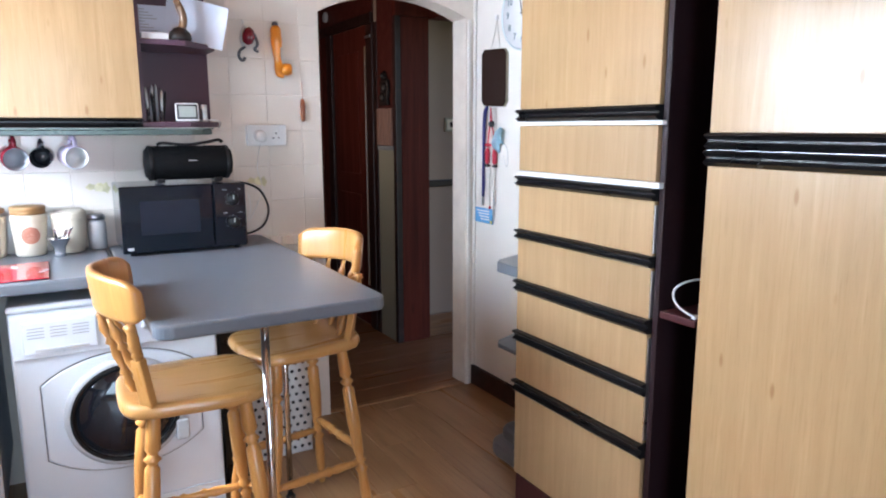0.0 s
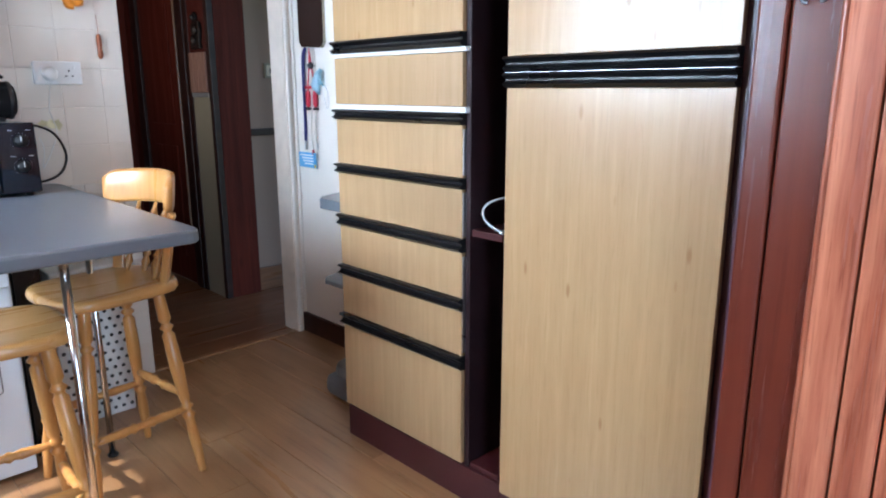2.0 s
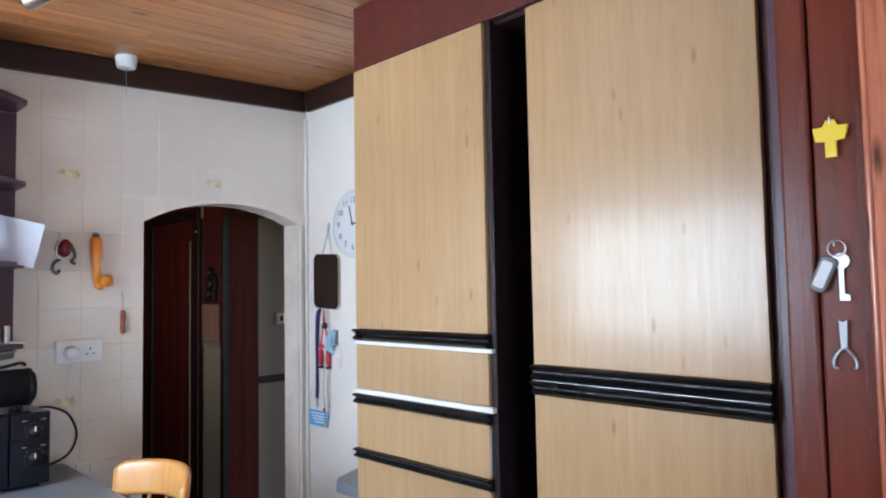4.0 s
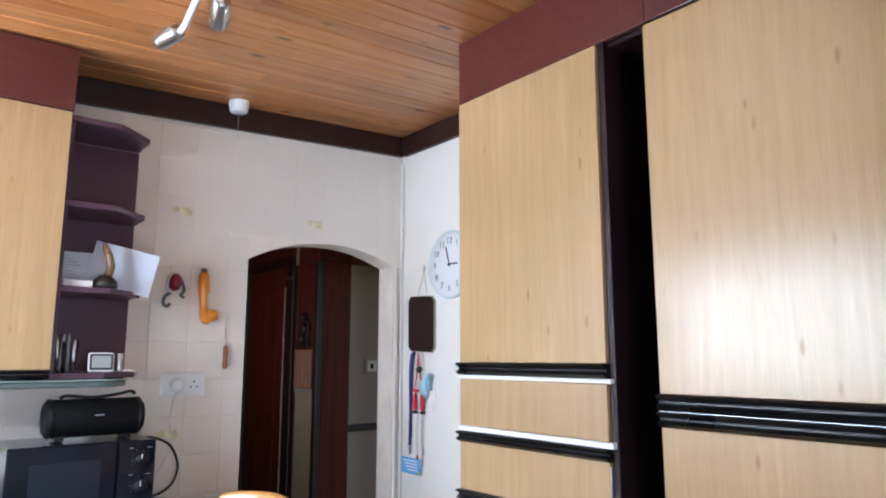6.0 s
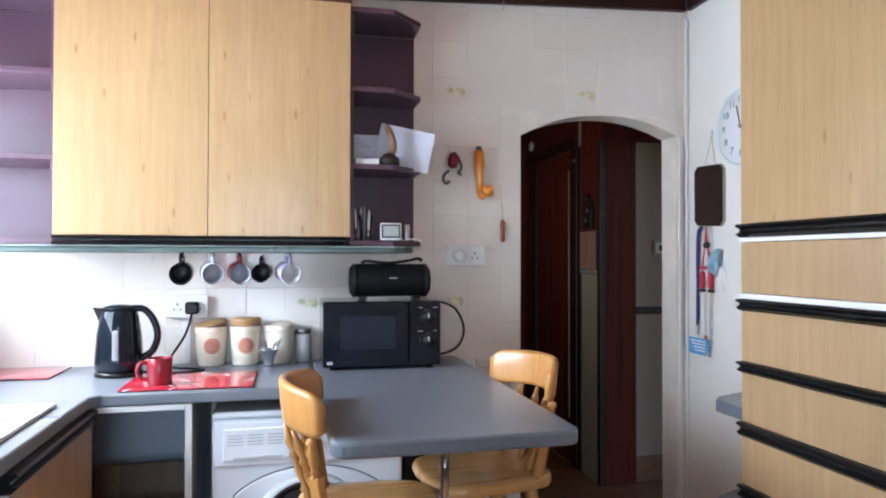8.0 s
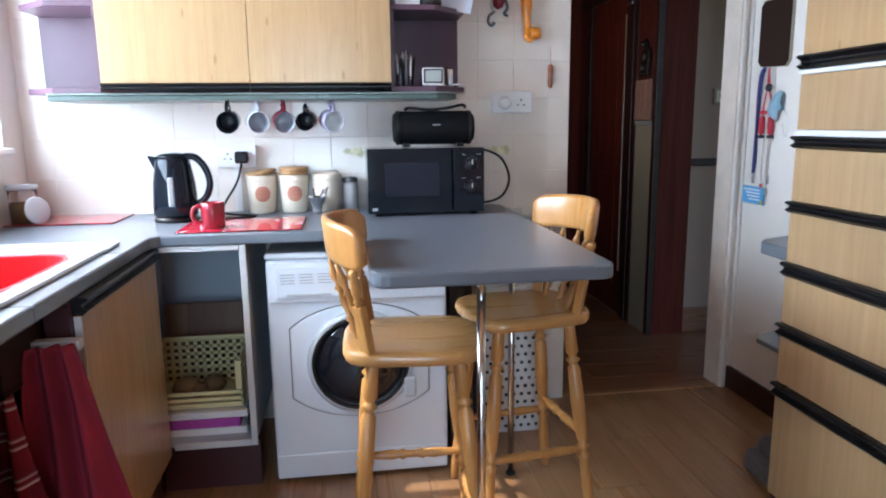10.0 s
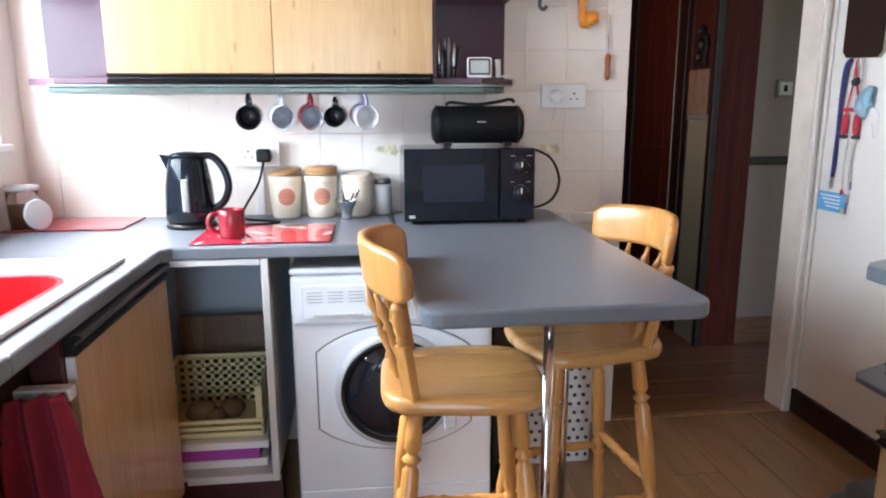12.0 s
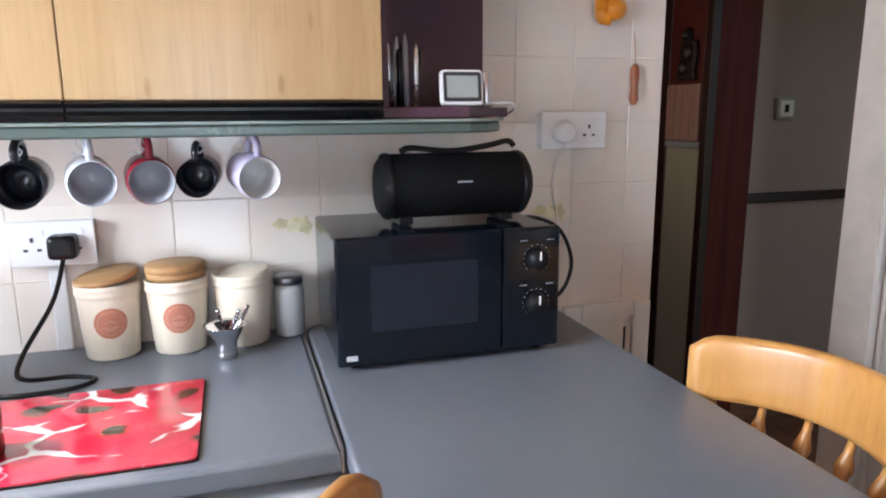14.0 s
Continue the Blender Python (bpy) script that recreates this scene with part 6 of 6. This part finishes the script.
for k_, (y0_, y1_, zb) in enumerate(((3.200, 3.205, 0.955), (3.180, 3.172, 0.94), (3.165, 3.165, 0.99))):
    kc = thing("key_lanyard", (2.19, y1_, zb), "thin pale cord with a small clip below the board", "lanyard", "lanyards below the board")
    part("cord", tube(bm_new(), [(2.191, y0_, 1.474), (2.19, y0_ - 0.01, 1.30), (2.189, y1_ + 0.006, 1.10), (2.189, y1_, zb + 0.03)], 0.0022, 6), M_STRING, kc)
    part("clip", box(bm_new(), 2.184, 2.193, y1_ - 0.005, y1_ + 0.005, zb, zb + 0.032, 0.002), M_SATIN if k_ else M_REDCORD, kc)

b = bmesh.new()
g = []
for j in range(9):
    row = []
    for i in range(11):
        u, w_ = i / 10, j / 8
        row.append(b.verts.new((2.186 - 0.020 * math.sin(math.pi * w_) - 0.006 * math.sin(9 * u + 4 * w_), 3.090 + 0.085 * (1 - u) - 0.045 * w_ * (1 - u), 1.375 - 0.075 * w_ - 0.012 * u - 0.05 * (1 - u) + 0.03 * math.sin(3 * u))))
    g.append(row)
fs = []
for j in range(8):
    for i in range(10):
        fs.append(b.faces.new((g[j][i], g[j][i + 1], g[j + 1][i + 1], g[j + 1][i])))
bmesh.ops.solidify(b, geom=fs, thickness=0.002)
for f in b.faces:
    f.smooth = True
bm_ = bm_new()
merge(bm_, b)
fm = thing("face_covering", (2.19, 3.13, 1.25), "pale blue disposable face covering hung on the cords", "face mask")
part("fabric", bm_, M_MASK, fm)
part("ear_loop", tube(bm_new(), [(2.188, 3.09, 1.30), (2.187, 3.06, 1.27), (2.187, 3.055, 1.21), (2.187, 3.07, 1.19), (2.187, 3.09, 1.24)], 0.0018, 6), M_WHITEPL, fm)

cd = thing("blue_card", (2.19, 3.29, 0.90), "blue printed card hanging from a lanyard", "card")
b_ = bm_new()
box(b_, 2.184, 2.188, 3.175, 3.330, 0.897, 0.972, 0.001, 1)
part("card", b_, M_BLUE, cd)
for k_ in range(4):
    part("printed_line", box(bm_new(), 2.1828, 2.1838, 3.20, 3.315 - 0.012 * k_, 0.955 - 0.014 * k_, 0.961 - 0.014 * k_), M_PAPER, cd)
part("corner_mark", box(bm_new(), 2.1828, 2.1838, 3.178, 3.192, 0.899, 0.914), M_YELLOW, cd)

sh = thing("wall_shelf", (1.95, 2.4, 0.853), "grey laminate end shelf with a clipped corner beside the tower", "shelf")
part("board", prism(bm_new(), [(2.199, 2.272), (1.674, 2.272), (1.674, 2.395), (1.705, 2.430), (2.02, 2.560), (2.199, 2.575)], 0.853, 0.892, 0.005), M_GREY, sh)
ph = thing("shelf_telephone", (1.81, 2.33, 0.892), "small black handset standing on the grey shelf", "telephone")
part("base", box(bm_new(), 1.76, 1.86, 2.285, 2.385, 0.8925, 0.918, 0.008), M_BLACK, ph)
part("handset", box(bm_new(), 1.78, 1.83, 2.295, 2.375, 0.9185, 0.955, 0.008), M_BLACK, ph)
sh = thing("lower_shelf", (1.95, 2.4, 0.566), "thin dark lower end shelf beside the tower", "shelf")
part("board", prism(bm_new(), [(2.199, 2.272), (1.678, 2.272), (1.678, 2.390), (1.705, 2.425), (2.02, 2.555), (2.199, 2.57)], 0.566, 0.582, 0.004), M_STONE, sh)
bag = bm_new()
for k_, (w_, h_) in enumerate(((0.0, 0.10), (0.03, 0.16))):
    box(bag, 1.80 + w_, 2.00 - w_, 2.30, 2.62 - w_, 0.0, h_, 0.04, 4)
solo("dark_bag", bag, M_STONE, "dark soft bag on the floor beside the tower", "bag")

# keys and opener on the red boards
def to_board(y_, z_):
    return Matrix.Translation((1.5385, y_, z_)) @ pose(0, 0, 0, 90, 0, -90)


kf = thing("key_ring", (1.537, 0.735, 1.53), "steel key with a grey tag on a hook", "keys")
b_ = bm_new()
prism(b_, [(0.014 * math.cos(a * 0.5236), 0.014 * math.sin(a * 0.5236) + 0.0) for a in range(12)], 0.002, 0.005, 0, to_board(0.733, 1.600))
part("key_bow", b_, M_SATIN, kf)
b_ = bm_new()
prism(b_, [(-0.004, -0.068), (0.012, -0.068), (0.012, -0.058), (0.004, -0.056), (0.004, -0.012), (-0.004, -0.012)], 0.002, 0.005, 0, to_board(0.733, 1.600))
part("key_blade", b_, M_SATIN, kf)
b_ = bm_new()
prism(b_, round_rect(-0.014, 0.014, -0.032, 0.032, 0.009), 0.003, 0.011, 0.002, to_board(0.760, 1.578) @ pose(0, 0, 0, 0, 0, -24))
part("key_tag", b_, M_STONE, kf)
b_ = bm_new()
prism(b_, round_rect(-0.009, 0.009, -0.024, 0.024, 0.004), 0.0113, 0.0122, 0, to_board(0.760, 1.578) @ pose(0, 0, 0, 0, 0, -24))
part("tag_label", b_, M_GREYPL, kf)
b_ = tube(bm_new(), [tuple((to_board(0.738, 1.622) @ Vector((0.014 * math.cos(a * 0.785), 0.014 * math.sin(a * 0.785), 0.006)))) for a in range(8)], 0.0014, 6, True, 3)
part("split_ring", b_, M_SATIN, kf)
part("hook", tube(bm_new(), [(1.5395, 0.740, 1.636), (1.528, 0.740, 1.634), (1.526, 0.740, 1.626)], 0.002, 6), M_SATIN, kf)
op = thing("bottle_opener", (1.537, 0.733, 1.43), "steel bottle opener hung on the red boards", "bottle opener")
b_ = bm_new()
prism(b_, [(-0.005, 0.0), (0.005, 0.0), (0.007, 0.050), (0.0, 0.046), (-0.007, 0.050)], 0.002, 0.006, 0.001, to_board(0.734, 1.450))
part("handle", b_, M_STEELDIM, op)
b_ = tube(bm_new(), [tuple(to_board(0.734, 1.434) @ Vector((u_, w_, 0.004))) for u_, w_ in ((-0.010, -0.017), (-0.017, -0.015), (-0.0165, -0.002), (-0.008, 0.011), (0.0, 0.017), (0.008, 0.011), (0.0165, -0.002), (0.017, -0.015), (0.010, -0.017))], 0.0028, 8, False, 3)
part("jaw", b_, M_STEELDIM, op)
yl = thing("yellow_radiator_key", (1.537, 0.735, 1.78), "yellow plastic cross-shaped key on a hook", "key")
b_ = bm_new()
prism(b_, [(-0.009, -0.042), (0.009, -0.042), (0.009, -0.014), (0.022, -0.012), (0.028, 0.012), (0.012, 0.013), (0.007, 0.024), (-0.006, 0.024), (-0.012, 0.013), (-0.028, 0.012), (-0.024, -0.012), (-0.009, -0.014)], 0.003, 0.010, 0.001, to_board(0.738, 1.822))
part("body", b_, M_YELLOW, yl)
part("hook", tube(bm_new(), [(1.5395, 0.738, 1.853), (1.528, 0.738, 1.851), (1.528, 0.738, 1.839)], 0.002, 6), M_SATIN, yl)

# jars by the window
tb = thing("storage_tub", (-0.762, 3.165, TOP + 0.0055), "clear tub with a pale lid standing by the window", "tub")
part("tub", spin(bm_new(), [(0.042, 0.0), (0.046, 0.003), (0.048, 0.115), (0.045, 0.118)], -0.762, 3.165, TOP + 0.0056, 28), M_GLASS, tb)
part("contents", spin(bm_new(), [(0.0, 0.004), (0.040, 0.004), (0.042, 0.07), (0.0, 0.075)], -0.762, 3.165, TOP + 0.0056, 24), M_BREAD, tb)
part("lid", spin(bm_new(), [(0.049, 0.1185), (0.052, 0.120), (0.052, 0.135), (0.0, 0.137)], -0.762, 3.165, TOP + 0.0056, 28), M_GREYPL, tb)
dish = lathe(bm_new(), [(0.0, 0.0), (0.045, 0.002), (0.050, 0.008), (0.045, 0.012), (0.0, 0.010)], pose(-0.690, 3.09, TOP + 0.054, 80, 0, 60), 26)
solo("round_lid", dish, M_GREYPL, "round translucent lid leaning against the tub", "lid")

# ---- tiles and floor boards, laid piece by piece ----
TP, TZ = 0.1535, 0.1515


def tile_mesh(w, h, t=0.008, e=0.0014):
    b_ = bmesh.new()
    base_ = [b_.verts.new((x_, t, z_)) for x_, z_ in ((0, 0), (w, 0), (w, h), (0, h))]
    mid_ = [b_.verts.new((x_, e, z_)) for x_, z_ in ((0, 0), (w, 0), (w, h), (0, h))]
    top_ = [b_.verts.new((x_, 0, z_)) for x_, z_ in ((e, e), (w - e, e), (w - e, h - e), (e, h - e))]
    for p, q in ((base_, mid_), (mid_, top_)):
        for i in range(4):
            b_.faces.new((p[i], p[(i + 1) % 4], q[(i + 1) % 4], q[i]))
    b_.faces.new(top_)
    bmesh.ops.recalc_face_normals(b_, faces=b_.faces[:])
    b2 = bm_new()
    merge(b2, b_)
    return mesh_of("tile", b2, M_TILE)


shared = {}
x0 = -0.102 - 5 * TP
for i in range(20):
    for j in range(-6, 11):
        a, c_ = x0 + i * TP, x0 + (i + 1) * TP - 0.0012
        lo, hi = 0.9085 + j * TZ, 0.9085 + (j + 1) * TZ - 0.0012
        a, c_ = max(a, -0.818), min(c_, 2.142)
        hi, lo = min(hi, 2.62), max(lo, 0.0)
        if c_ - a < 0.01 or hi - lo < 0.01:
            continue
        if lo < 0.877 and c_ < 0.86:
            continue
        if c_ > 1.371 and lo < 1.99:
            if a < 1.36 and lo < 1.86:
                c_ = 1.369
            elif hi > 1.99 and lo < 1.99:
                lo = 1.99
            elif hi <= 1.99:
                continue
        key = (round(c_ - a, 3), round(hi - lo, 3))
        if key not in shared:
            shared[key] = tile_mesh(c_ - a, hi - lo)
        t_ = new("tile", shared[key])
        t_.parent = wall_north
        t_.location = (a, 3.3588 + 0.0008 * ((i * 7 + j * 3) % 3) / 3, lo)
for cx, cz in ((1.072, 2.055), (1.689, 2.073), (1.069, 1.146), (0.448, 1.146)):
    s_ = thing("tile_transfer", (cx, 3.358, cz), "faded olive and yellow fruit print on a tile", "transfer", "tile transfers")
    for k_, (dx, dz, w_, h_, m_) in enumerate(((-0.022, 0.004, 0.026, 0.016, M_MOTIF), (0.004, 0.000, 0.022, 0.022, M_MOTIFPALE), (0.027, -0.002, 0.018, 0.026, M_MOTIF), (0.008, 0.012, 0.012, 0.008, M_MOTIF))):
        out_ = [(cx + dx + w_ * (0.8 + 0.2 * math.sin(3 * q + k_)) * math.cos(q * 0.628), cz + dz + h_ * (0.8 + 0.2 * math.cos(2 * q + k_)) * math.sin(q * 0.628)) for q in range(10)]
        part("print", prism(bm_new(), out_, -(3.3582 - 0.0002 * k_), -(3.3578 - 0.0002 * k_), 0.0, UP), m_, s_)

floor = structure("floor", box(bm_new(), -0.95, 3.40, -1.27, 5.95, -0.06, -0.0125), M_TRIM, "oak laminate plank floor", "floor")
planks = {}


def plank(w, l, mat_, along):
    key = (round(w, 3), round(l, 3), along)
    if key not in planks:
        b_ = bm_new()
        if along == "y":
            box(b_, 0, w - 0.0012, 0, l - 0.0012, -0.012, 0.0, 0.0016, 1)
        else:
            box(b_, 0, l - 0.0012, 0, w - 0.0012, -0.012, 0.0, 0.0016, 1)
        planks[key] = mesh_of("plank", b_, mat_)
    return planks[key]


for i in range(17):
    x_ = -0.85 + i * 0.19
    y_ = -1.20 - 1.2 * ((i * 5) % 7) / 7
    while y_ < 3.36:
        a, c_ = max(y_, -1.2), min(y_ + 1.2, 3.376)
        if c_ - a > 0.03:
            p_ = new("plank", plank(0.19, c_ - a, M_FLOOR, "y"))
            p_.parent, p_.location = floor, (x_, a, 0)
        y_ += 1.2
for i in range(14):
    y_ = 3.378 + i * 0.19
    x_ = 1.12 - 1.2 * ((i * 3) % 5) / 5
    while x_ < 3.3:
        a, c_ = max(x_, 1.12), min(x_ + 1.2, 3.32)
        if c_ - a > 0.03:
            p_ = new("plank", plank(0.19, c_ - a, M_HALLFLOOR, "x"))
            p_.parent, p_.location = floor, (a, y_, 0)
        x_ += 1.2
